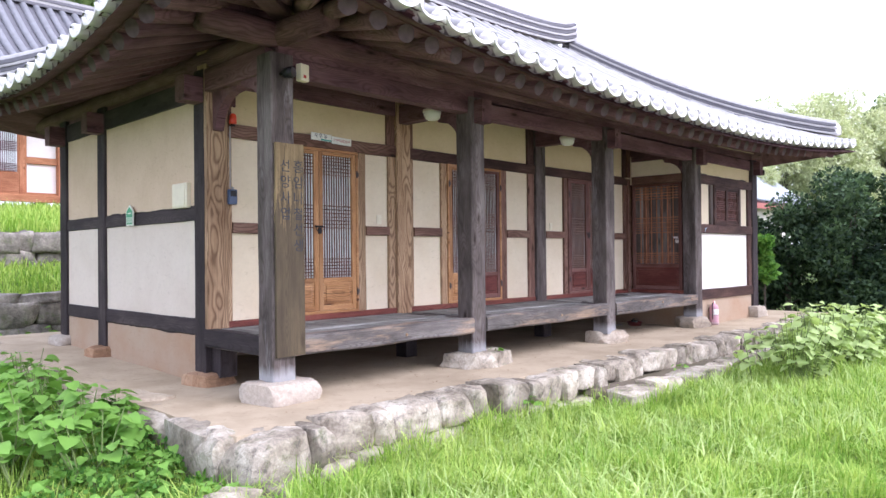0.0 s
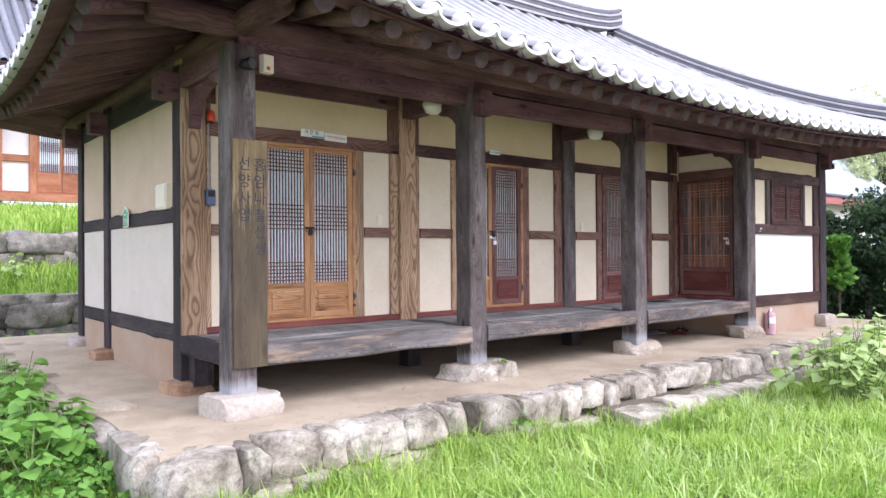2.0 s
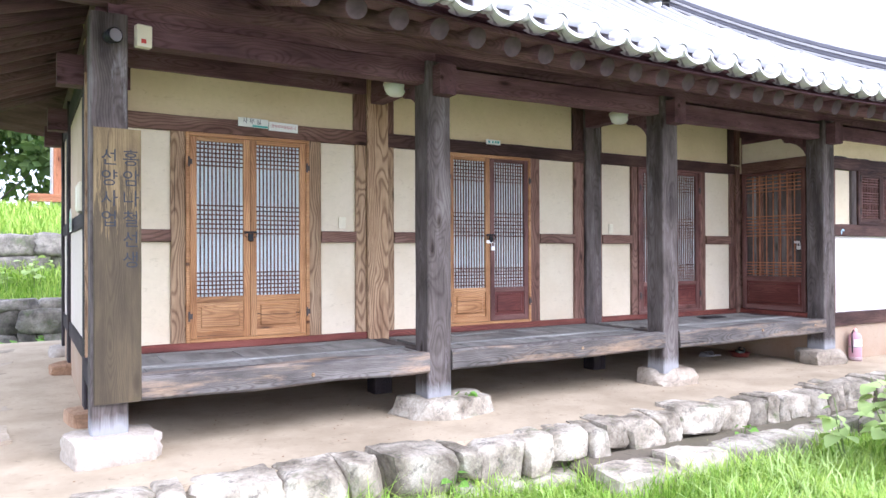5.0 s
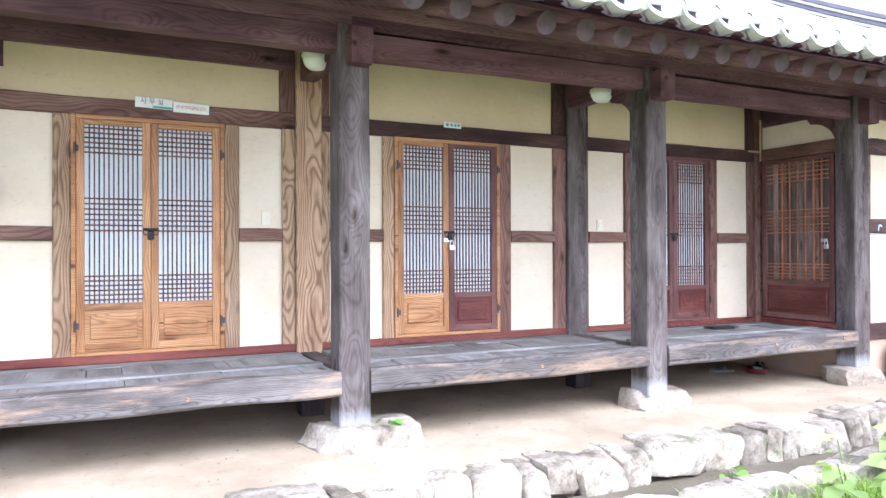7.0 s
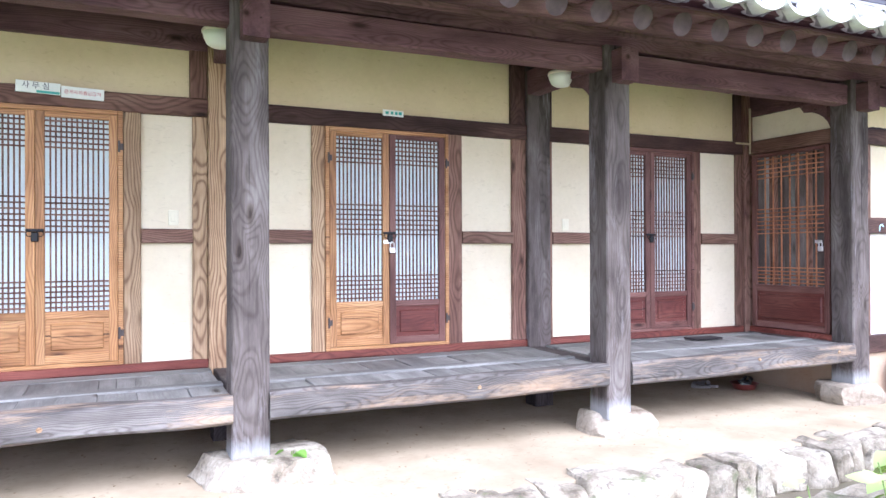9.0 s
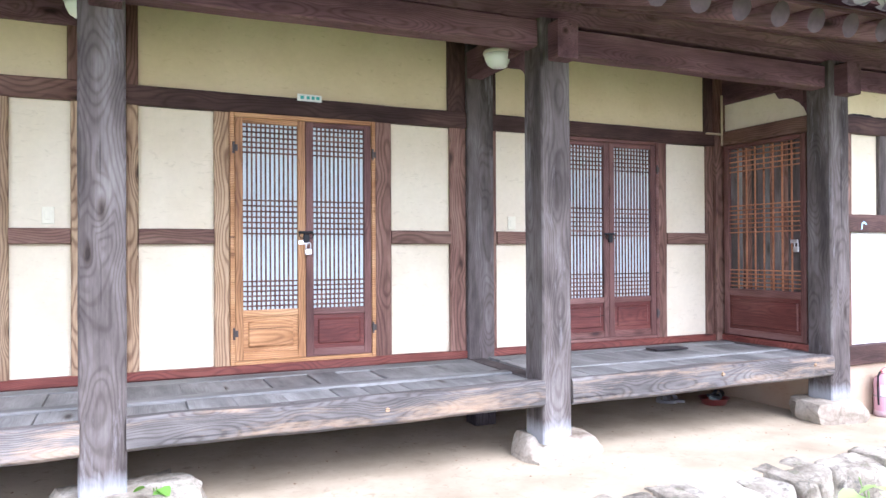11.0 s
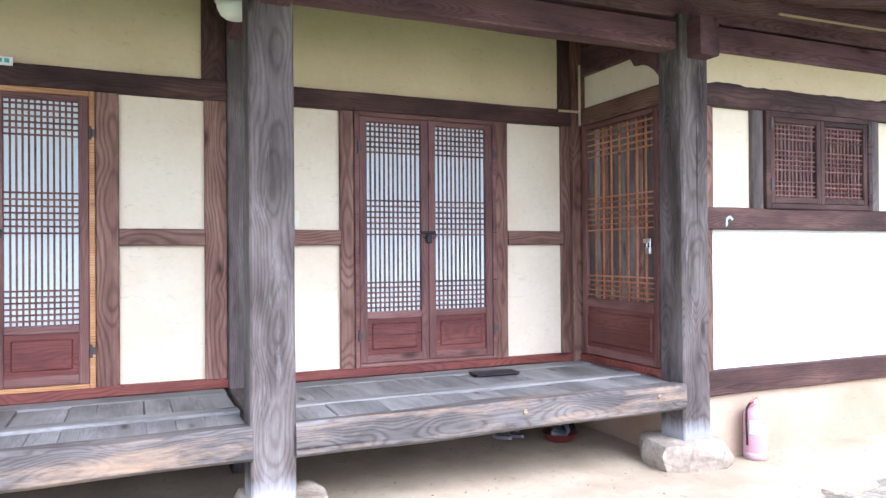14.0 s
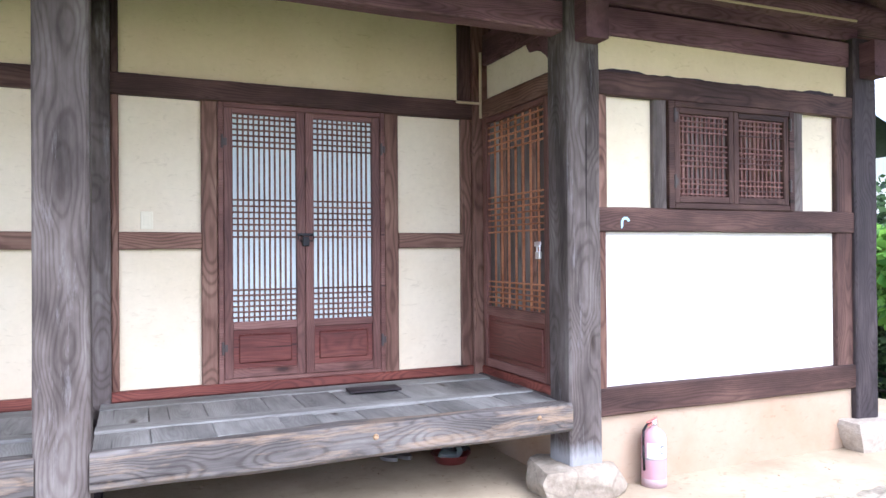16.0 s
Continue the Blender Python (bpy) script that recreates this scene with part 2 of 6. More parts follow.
M_BLACK = plain_mat("black_iron", (0.02, 0.02, 0.022), 0.5, 0.6)
M_RAIL = timber_mat("dark_brown_rail_wood", (0.027, 0.014, 0.012), (0.062, 0.033, 0.027), (0.13, 0.074, 0.059), 0.5, 0.7, spacing=170.0)
M_END = plain_mat("cut_rafter_ends", (0.09, 0.064, 0.064), 0.9, mottling=0.9, scale=14.0)
M_STEEL = plain_mat("bright_steel", (0.7, 0.7, 0.7), 0.3, 1.0)


# ---- builders ----
def world_of(ob):
    m = ob.matrix_basis.copy()
    if ob.parent:
        m = world_of(ob.parent) @ ob.matrix_parent_inverse @ m
    return m


def mesh_of(bm, material, name="mesh", smooth=False):
    me = bpy.data.meshes.new(name)
    bm.normal_update()
    bm.to_mesh(me)
    bm.free()
    if material:
        me.materials.append(material)
    if smooth:
        me.shade_smooth()
    return me


def put(name, me, parent=None, m=None, label=""):
    """An object on mesh me at the world pose m, under parent."""
    ob = new(name, me)
    m = m or Matrix()
    if parent:
        ob.parent = parent
        ob.matrix_basis = world_of(parent).inverted() @ m
    else:
        ob.matrix_basis = m
    if label:
        ob["label"] = label
    return ob


def part(name, bm, material, parent, label="", m=None, smooth=False):
    return put(name, mesh_of(bm, material, name, smooth), parent, m, label)


def group_at(name, x, y, z, label="", category="", group="", kind="", turn=0):
    ob = new(name)
    ob.empty_display_size = 0.1
    ob.matrix_basis = pose(x, y, z, 0, 0, turn)
    return tagged(ob, label, category, group, kind)


def box_bm(sx, sy, sz, bevel=0.0, at=(0, 0, 0), bm=None, segments=1):
    """A box centred on at."""
    bm = bm or bmesh.new()
    r = bmesh.ops.create_cube(bm, size=1.0, matrix=Matrix.LocRotScale(at, None, (sx, sy, sz)))
    if bevel:
        edges = list({ed for v in r["verts"] for ed in v.link_edges})
        bmesh.ops.bevel(bm, geom=edges, offset=bevel, segments=segments, affect="EDGES", profile=0.5)
    return bm


def cyl_bm(r0, r1, length, sides=16, bm=None, m=None, caps=True):
    """A cone or cylinder along z, from 0 to length."""
    bm = bm or bmesh.new()
    bmesh.ops.create_cone(bm, cap_ends=caps, segments=sides, radius1=r0, radius2=r1, depth=length,
                          matrix=(m or Matrix()) @ Matrix.Translation((0, 0, length / 2)))
    return bm


def lathe_bm(profile, sides=24, bm=None):
    bm = bm or bmesh.new()
    rings = [[bm.verts.new((r * math.cos(2 * math.pi * k / sides), r * math.sin(2 * math.pi * k / sides), z)) for k in range(sides)] for r, z in profile]
    for a, b in zip(rings, rings[1:]):
        for k in range(sides):
            bm.faces.new((a[k], a[(k + 1) % sides], b[(k + 1) % sides], b[k]))
    bm.faces.new(list(reversed(rings[0])))
    bm.faces.new(rings[-1])
    return bm


def along(p0, p1, up=(0, 0, 1)):
    """The pose with x from p0 to p1 and z as near to up as can be, and the length."""
    p0, p1 = Vector(p0), Vector(p1)
    x = (p1 - p0).normalized()
    u = Vector(up)
    if abs(x.dot(u)) > 0.99:
        u = Vector((0, -1, 0))
    y = u.cross(x).normalized()
    z = x.cross(y)
    m = Matrix((x, y, z)).transposed().to_4x4()
    m.translation = p0
    return m, (p1 - p0).length


def timber_bm(length, w, h, bevel=0.008, wobble=0.0, pieces=1, seed=0):
    """A beam along x from 0 to length, w across y, h along z, with uneven edges where wobble is set."""
    bm = bmesh.new()
    n = max(1, pieces)
    for i in range(n + 1):
        x = length * i / n
        jit = [(noise.noise((x * 1.7 + seed * 9.1, k * 5.3, seed)) * wobble) for k in range(8)]
        pts = []
        b = bevel
        for k, (cy, cz) in enumerate(((-1, -1), (1, -1), (1, 1), (-1, 1))):
            y, z = cy * w / 2 + jit[2 * k] * 0.6, cz * h / 2 + jit[2 * k + 1]
            if k == 0:
                first, second = (0, b), (b, 0)
            elif k == 1:
                first, second = (-b, 0), (0, b)
            elif k == 2:
                first, second = (0, -b), (-b, 0)
            else:
                first, second = (b, 0), (0, -b)
            pts += [(x, y + first[0], z + first[1]), (x, y + second[0], z + second[1])]
        ring = [bm.verts.new(p) for p in pts]
        if i:
            for k in range(8):
                bm.faces.new((last[k], ring[k], ring[(k + 1) % 8], last[(k + 1) % 8]))
        else:
            bm.faces.new(ring)
        last = ring
    bm.faces.new(list(reversed(last)))
    bmesh.ops.recalc_face_normals(bm, faces=bm.faces)
    return bm


seed_count = [0]


def timber(name, p0, p1, w, h, material, parent=None, label="", wobble=0.0, bevel=0.008, up=(0, 0, 1), pieces=0):
    m, length = along(p0, p1, up)
    seed_count[0] += 1
    n = pieces or (max(1, int(length / 0.12)) if wobble else 1)
    return part(name, timber_bm(length, w, h, bevel, wobble, n, seed_count[0]), material, parent, label, m)


def log_bm(length, r0, r1, sides=12, wobble=0.006, seed=0, rings=5):
    """A round log along x."""
    bm = bmesh.new()
    last = None
    for i in range(rings + 1):
        x, r = length * i / rings, r0 + (r1 - r0) * i / rings
        ring = []
        for k in range(sides):
            t = 2 * math.pi * k / sides
            rr = r + wobble * noise.noise((x * 1.1, math.cos(t) + seed * 3.7, math.sin(t)))
            ring.append(bm.verts.new((x, rr * math.cos(t), rr * math.sin(t))))
        if last:
            for k in range(sides):
                bm.faces.new((last[k], last[(k + 1) % sides], ring[(k + 1) % sides], ring[k]))
        else:
            bm.faces.new(ring)
        last = ring
    bm.faces.new(list(reversed(last)))
    bmesh.ops.recalc_face_normals(bm, faces=bm.faces)
    return bm


def stone_bm(sx, sy, sz, seed, rough=0.12, cuts=3, square=0.75, facets=0):
    """An uneven, roughly dressed field stone centred on its middle."""
    bm = bmesh.new()
    bmesh.ops.create_cube(bm, size=2.0)
    bmesh.ops.subdivide_edges(bm, edges=bm.edges[:], cuts=cuts, use_grid_fill=True)
    lean = Vector((noise.noise((seed, 1.5, 0)), noise.noise((seed, 4.5, 2)), noise.noise((seed, 7.5, 4))))
    for v in bm.verts:
        c = v.co.copy()
        top = max(abs(c.x), abs(c.y), abs(c.z))
        near = sorted((abs(c.x), abs(c.y), abs(c.z)))[1] / top
        c = c * square + c.normalized() * 1.22 * (1 - square)
        if near > 0.99:
            c *= 0.95
        c.x += 0.22 * lean.x * c.z + 0.12 * lean.y * c.y
        c.y += 0.15 * lean.z * c.z
        c.z += 0.12 * lean.x * c.x
        q = Vector((c.x * sx, c.y * sy, c.z * sz))
        off = Vector((seed * 7.3, seed * 1.9, 0))
        d = noise.noise(c * 0.9 + off) * rough * 1.3 + noise.noise(q * 6 + off) * rough * 0.8
        d += (abs(noise.noise(q * 4 - off)) - 0.2) * rough * 1.2 + noise.noise(q * 16 + off) * rough * 0.35
        c *= 1 + d
        v.co = Vector((c.x * sx / 2, c.y * sy / 2, c.z * sz / 2))
    # broken faces: slices taken off the corners
    pick = random.Random(seed * 13 + 5)
    for k in range(facets):
        d = Vector((pick.uniform(-1, 1), pick.uniform(-1, 0.3), pick.uniform(-0.5, 1))).normalized()
        far = max(v.co.dot(d) for v in bm.verts) * pick.uniform(0.74, 0.9)
        for v in bm.verts:
            over = v.co.dot(d) - far
            if over > 0:
                v.co -= d * over * 0.92
    return bm


def slab_xz(name, x0, x1, z0, z1, y, thick, material, parent, label="", bevel=0.003):
    """An upright plate facing -y, its front at y."""
    return part(name, box_bm(x1 - x0, thick, z1 - z0, bevel), material, parent, label, pose((x0 + x1) / 2, y + thick / 2, (z0 + z1) / 2))


# ---- the ground ----
def ground_z(x, y):
    """Height of the lawn and the terraces behind the house."""
    z = -0.30 + 0.10 * max(0.0, min(1.0, (x - 6) / 6)) + 0.03 * noise.noise((x * 0.6, y * 0.6, 0))
    z += 0.16 * max(0.0, min(1.0, (4.2 - y) / 2.5))
    z += 0.20 * max(0.0, min(1.0, (2.9 - x) / 0.3)) * max(0.0, min(1.0, (y - 4.9) / 1.2))
    return z


def ground_sheet():
    xs = [-400, -150, -60, -25] + [-12 + i * 0.5 for i in range(80)] + [30, 40, 60, 150, 400]
    ys = [-400, -150, -60, -25] + [-10 + i * 0.5 for i in range(44)] + [12.5, 13, 13.9, 14.2, 15.0, 15.9, 16.3, 18, 20, 24, 30, 45, 80, 150, 400]
    bm = bmesh.new()
    grid = []
    for y in ys:
        row = []
        for x in xs:
            z = ground_z(x, y)
            if x < 17 and y > 14.0:
                z = 0.75 + max(0, min(1, (y - 14.2) / 1.7)) * 0.55 if y < 16 else 1.95 + min(1, (y - 16) / 8) * 1.0
            row.append(bm.verts.new((x, y, z)))
        grid.append(row)
    for a, b in zip(grid, grid[1:]):
        for i in range(len(xs) - 1):
            bm.faces.new((a[i], a[i + 1], b[i + 1], b[i]))
    n = Nodes("grassy_soil")
    f = n.noise(n.place((1, 1, 1)), 1.3, 6.0, 0.65)
    g = n.noise(n.place((1, 1, 1)), 40.0, 4.0, 0.7)
    col = n.ramp(f, [(0.3, (0.08, 0.13, 0.025)), (0.55, (0.13, 0.21, 0.04)), (0.8, (0.20, 0.27, 0.07))])
    col = n.mix(0.6, col, n.ramp(g, [(0.3, (0.4, 0.4, 0.4)), (0.7, (1.3, 1.3, 1.3))]), "MULTIPLY")
    # beyond the lawn, out of view: pale ground added to bounce light into the porch
    sep = n.node("ShaderNodeSeparateXYZ", Vector=n.coord.outputs["Object"])
    edge = n.node("ShaderNodeMath")
    edge.operation = "MULTIPLY_ADD"
    n.link(f, edge.inputs[0])
    edge.inputs[1].default_value = 1.2
    n.link(sep.outputs["Y"], edge.inputs[2])
    bounce_sand = n.ramp(g, [(0.3, (0.36, 0.31, 0.25)), (0.7, (0.52, 0.46, 0.38))])
    col = n.mix(n.ramp(edge.outputs[0], [(0.0, (1, 1, 1)), (0.3, (0, 0, 0))]), col, bounce_sand)
    n.bump(g, 0.8, 0.03)
    return tagged(part("ground", bm, n.done(col, 0.95), None), "grassy lawn and earth around the old house", "ground", kind="structure")


ground_sheet()

# ---- the raised platform ----
PLAT_Z = 0.12


def plat_top(x, y):
    return PLAT_Z + 0.012 * noise.noise((x * 0.8, y * 0.8, 5)) + 0.10 * max(0.0, min(1.0, (y - 7.5) / 4))


def platform():
    bm = bmesh.new()
    xs = [2.74 + i * 0.25 for i in range(57)]
    ys = [4.78 + i * 0.25 for i in range(34)]
    top = [[bm.verts.new((x + (0.07 * noise.noise((y * 1.9, 4, 1)) if x < 2.8 else 0), y, plat_top(x, y))) for x in xs] for y in ys]
    for a, b in zip(top, top[1:]):
        for i in range(len(xs) - 1):
            bm.faces.new((a[i], a[i + 1], b[i + 1], b[i]))
    rim = [top[0][i] for i in range(len(xs))] + [r[-1] for r in top[1:]] + list(reversed(top[-1][:-1])) + [r[0] for r in reversed(top[1:-1])]
    low = [bm.verts.new((v.co.x, v.co.y, -0.6)) for v in rim]
    for i in range(len(rim)):
        j = (i + 1) % len(rim)
        bm.faces.new((rim[j], rim[i], low[i], low[j]))
    bmesh.ops.recalc_face_normals(bm, faces=bm.faces)
    return tagged(part("platform", bm, M_EARTH, None, smooth=False), "trodden pale clay platform edged with rough field stones", "platform", kind="structure")


PLATFORM = platform()

# ---- the house frame ----
WALL_Y, POST_Y, LEFT_X = 6.93, 5.73, 3.64
POSTS_X = [3.70, 6.40, 9.35, 12.31, 14.93]
WALL_POSTS = [3.75, 6.40, 9.40, 12.20]
PW = 0.245


def base_stone(x, y, top, sx, sy, h, material, label, seed, turn=0):
    bm = stone_bm(sx, sy, h, seed, 0.10, 6, 0.85, 6 if material in (M_SLAB, M_STONE, M_TAN) else 2)
    ob = part("foundation_stone", bm, material, None, m=pose(x, y, top - h / 2, 0, 0, turn), smooth=True)
    ob.data.set_sharp_from_angle(angle=0.55)
    return tagged(ob, label, "stone", "foundation stones under the posts")


def post(x, y, z0, z1, w, material, label, wobble=0.008):
    g = group_at("wooden_post", x, y, z0, label, "post", "posts of the house")
    timber("shaft", (x, y, z0), (x, y, z1), w, w, material, g, wobble=wobble, bevel=0.012, up=(0, -1, 0))
    return g


POST_BASE = [0.29, 0.27, 0.27, 0.29, 0.33]
for i, x in enumerate(POSTS_X):
    post(x, POST_Y, POST_BASE[i] - 0.02, 3.30, PW, M_SHAFT if i < 4 else M_SIDE, "weathered grey-brown square porch post on a stone" if i < 4 else "black-stained square end post on a pale stone")
base_stone(3.72, POST_Y - 0.02, 0.30, 0.62, 0.55, 0.26, M_BASE, "squared pale granite block under the corner porch post", 1)
base_stone(6.50, POST_Y, 0.285, 0.80, 0.60, 0.26, M_STONE, "flat grey field stone under a porch post", 2, 12)
base_stone(9.40, POST_Y, 0.29, 0.52, 0.46, 0.24, M_SLAB, "rounded pale stone under a porch post", 3)
base_stone(12.30, POST_Y - 0.02, 0.30, 0.60, 0.44, 0.24, M_SLAB, "long uneven stone under a porch post", 4, -14)
base_stone(15.0, POST_Y, 0.34, 0.62, 0.5, 0.28, M_BASE, "pale squared stone under the end post", 5)
base_stone(3.70, 7.0, 0.24, 0.44, 0.42, 0.24, M_TAN, "tan flat stone under the corner wall post", 6, 8)
base_stone(3.66, 9.70, 0.30, 0.46, 0.4, 0.22, M_TAN, "brown squared stone under a side wall post", 7)
base_stone(3.68, 11.15, 0.34, 0.42, 0.42, 0.26, M_BASE, "rounded grey stone under the rear corner post", 8)


def wall_frame(name, label, x, y, z):
    return group_at(name, x, y, z, label, "wall", kind="structure")


Z_SILL, Z_MID0, Z_MID1, Z_LIN0, Z_LIN1, Z_TOP = 0.76, 1.695, 1.81, 2.715, 2.86, 3.34
FRONT = wall_frame("wall_front", "cream plaster wall in a brown timber frame", 7.9, WALL_Y, Z_SILL)


def front_post(x0, x1, material, z1=3.8, proud=0.03):
    timber("wall_post", ((x0 + x1) / 2, WALL_Y + 0.1 - proud, 0.55), ((x0 + x1) / 2, WALL_Y + 0.1 - proud, z1), x1 - x0, 0.2, material, FRONT, up=(0, -1, 0), wobble=0.006)


front_post(3.63, 3.875, M_PINE)
front_post(6.285, 6.525, M_PINE)
front_post(9.275, 9.53, M_POST)
front_post(12.15, 12.31, M_BROWN)


def studs(spans, material, z0, z1):
    for x0, x1 in spans:
        timber("stud", ((x0 + x1) / 2, WALL_Y + 0.06, z0), ((x0 + x1) / 2, WALL_Y + 0.06, z1), x1 - x0, 0.10, material, FRONT, up=(0, -1, 0), wobble=0.004)


studs([(3.875, 3.94), (4.335, 4.465), (5.655, 5.785), (6.165, 6.285)], M_PINE, Z_SILL, Z_LIN0)
studs([(6.525, 6.61), (7.14, 7.255)], M_PINE, Z_SILL, Z_LIN0)
studs([(8.43, 8.575), (9.12, 9.275), (9.53, 9.58), (10.095, 10.205), (11.415, 11.53), (12.06, 12.15)], M_BROWN, Z_SILL, Z_LIN0)


studs([(3.875, 3.94), (6.145, 6.285), (6.525, 6.61)], M_BROWN, Z_LIN1, 3.6)
studs([(9.105, 9.275), (9.53, 9.58), (12.04, 12.15)], M_RAIL, Z_LIN1, 3.6)


def rails(x0, x1, z0, z1, material, name="rail", depth=0.11):
    timber(name, (x0, WALL_Y + depth / 2 - 0.005, (z0 + z1) / 2), (x1, WALL_Y + depth / 2 - 0.005, (z0 + z1) / 2), depth, z1 - z0, material, FRONT, wobble=0.006)


PANELS = [(3.94, 4.335), (5.785, 6.165), (6.61, 7.14), (8.575, 9.12), (9.58, 10.095), (11.53, 12.06)]
for i, (x0, x1) in enumerate(PANELS):
    rails(x0, x1, Z_MID0, Z_MID1, M_BROWN)
    slab_xz("plaster_panel", x0 - 0.02, x1 + 0.02, Z_MID1 - 0.02, Z_LIN0 + 0.02, WALL_Y + 0.045, 0.06, M_CREAM, FRONT)
    slab_xz("plaster_panel", x0 - 0.02, x1 + 0.02, Z_SILL - 0.02, Z_MID0 + 0.02, WALL_Y + 0.045, 0.06, M_CREAM, FRONT)
for x0, x1, mat in ((3.875, 6.285, M_BROWN), (6.525, 9.275, M_RAIL), (9.53, 12.15, M_RAIL)):
    rails(x0, x1, Z_LIN0, Z_LIN1, mat, "lintel")
    rails(x0, x1, Z_SILL - 0.07, Z_SILL, M_SILL, "sill", 0.13)
    top = 3.25 if x0 < 5 else 3.58
    slab_xz("plaster_panel", x0 - 0.02, x1 + 0.02, Z_LIN1 - 0.02, top + 0.05, WALL_Y + 0.045, 0.06, M_YELLOW, FRONT)
    rails(x0, x1, top, top + 0.3, M_DARK, "wall_beam", 0.16)
# the closed room behind the front wall
slab_xz("wall_core", 3.8, 12.2, 0.6, 4.0, WALL_Y + 0.13, 0.10, M_DARK, FRONT)
part("room_floor", box_bm(8.5, 4.0, 0.08), M_DARK, FRONT, "boarded underside of the rooms", pose(8.0, 9.03, 0.64))

# porch beams over the outer posts
PORCH = group_at("porch_beams", 9.3, POST_Y, 3.1, "dark stained timber beams over the porch posts", "beam", kind="structure")
for x0, x1, za, zb in zip(POSTS_X, POSTS_X[1:], (3.205, 3.175, 3.165, 3.175), (3.205, 3.20, 3.16, 3.18)):
    timber("beam", (x0 + 0.1, POST_Y, za), (x1 - 0.1, POST_Y, zb), 0.15, 0.19, M_DARK, PORCH, wobble=0.006)
    timber("beam", (x0 - 0.0, POST_Y, 3.36), (x1 + 0.0, POST_Y, 3.36), 0.12, 0.13, M_DARK, PORCH, wobble=0.005)
seed_count[0] += 1
part("purlin", log_bm(12.6, 0.125, 0.125, 14, 0.008, 3, 20), M_DARK, PORCH, m=along((2.95, POST_Y, 3.50), (15.55, POST_Y, 3.50))[0], smooth=True)
for x in POSTS_X[1:]:
    timber("bracket_arm", (x + 0.02, POST_Y - 0.25, 3.125), (x + 0.02, POST_Y + 0.2, 3.125), 0.17, 0.27, M_DARK, PORCH, wobble=0.005)


def curved_bracket(x, y, z, sx, sy, mat, parent, size=1.0):
    """A carved corner brace under a beam, from a post at (x, y), reaching in direction (sx, sy)."""
    bm = bmesh.new()
    prof = [(0, 0), (0.0, -0.34)] + [(0.05 + 0.32 * (1 - math.cos(t)), -0.34 + 0.27 * math.sin(t)) for t in [k * math.pi / 2 / 6 for k in range(7)]] + [(0.42, 0.0)]
    prof = [(u * size, w * size) for u, w in prof]
    d = Vector((sx, sy, 0))
    s = Vector((-sy, sx, 0)) * 0.05
    a = [bm.verts.new(d * u + s + Vector((0, 0, w))) for u, w in prof]
    b = [bm.verts.new(d * u - s + Vector((0, 0, w))) for u, w in prof]
    bm.faces.new(a)
    bm.faces.new(list(reversed(b)))
    for i in range(len(prof)):
        j = (i + 1) % len(prof)
        bm.faces.new((a[j], a[i], b[i], b[j]))
    bmesh.ops.recalc_face_normals(bm, faces=bm.faces)
    part("carved_brace", bm, mat, parent, m=pose(x, y, z))


for x in POSTS_X[:4]:
    timber("tie_beam", (x, POST_Y + 0.05, 3.27), (x, WALL_Y, 3.27), 0.15, 0.24, M_DARK, PORCH, wobble=0.006)
    curved_bracket(x, POST_Y + 0.11, 3.15, 0, 1, M_DARK, PORCH)
    if x < 4:
        curved_bracket(x + 0.05, WALL_Y - 0.02, 3.20, 0, -1, M_DARK, PORCH, 1.3)

# the left wall
LEFT = wall_frame("wall_left", "whitewashed side wall framed in black timber", LEFT_X, 9.1, 0.3)


def side_timber(name, y0, y1, z0, z1, upright=False, x=LEFT_X, mat=None, parent=None, depth=0.14, w=0.006):
    mat, parent = mat or M_SIDE, parent or LEFT
    if upright:
        timber(name, (x + depth / 2, (y0 + y1) / 2, z0), (x + depth / 2, (y0 + y1) / 2, z1), y1 - y0, depth, mat, parent, up=(-1, 0, 0), wobble=w)
    else:
        timber(name, (x + depth / 2, y0, (z0 + z1) / 2), (x + depth / 2, y1, (z0 + z1) / 2), depth, z1 - z0, mat, parent, wobble=w)


side_timber("wall_post", 6.95, 7.17, 0.22, 3.4, True, x=LEFT_X - 0.015)
side_timber("wall_post", 9.60, 9.83, 0.30, 3.4, True, x=LEFT_X - 0.015)
side_timber("wall_post", 11.0, 11.25, 0.32, 3.4, True, x=LEFT_X - 0.015)
for y0, y1 in ((7.17, 9.60), (9.83, 11.0)):
    side_timber("rail", y0, y1, 1.83, 1.97)
    side_timber("rail", y0, y1, 0.62, 0.79)
    side_timber("rail", y0, y1, 3.10, 3.34)
    for z0, z1, mat in ((0.77, 1.85, M_WHITE_SHADED), (1.95, 3.2, M_CREAM_SHADED)):
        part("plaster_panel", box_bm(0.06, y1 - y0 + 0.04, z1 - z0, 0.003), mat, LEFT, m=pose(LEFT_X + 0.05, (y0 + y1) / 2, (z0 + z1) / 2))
    part("plinth", box_bm(0.2, y1 - y0 + 0.04, 0.72, 0.01), M_PLINTH, LEFT, m=pose(LEFT_X + 0.12, (y0 + y1) / 2, 0.28))
part("wall_core", box_bm(0.1, 4.2, 3.4), M_DARK, LEFT, m=pose(LEFT_X + 0.26, 9.15, 1.9))

# the right front room, with its window in a wall at the posts' line
RY = 5.64
RIGHT = wall_frame("wall_right_front", "white plastered wall with dark timber rails and clay plinth", 13.6, RY, 0.3)


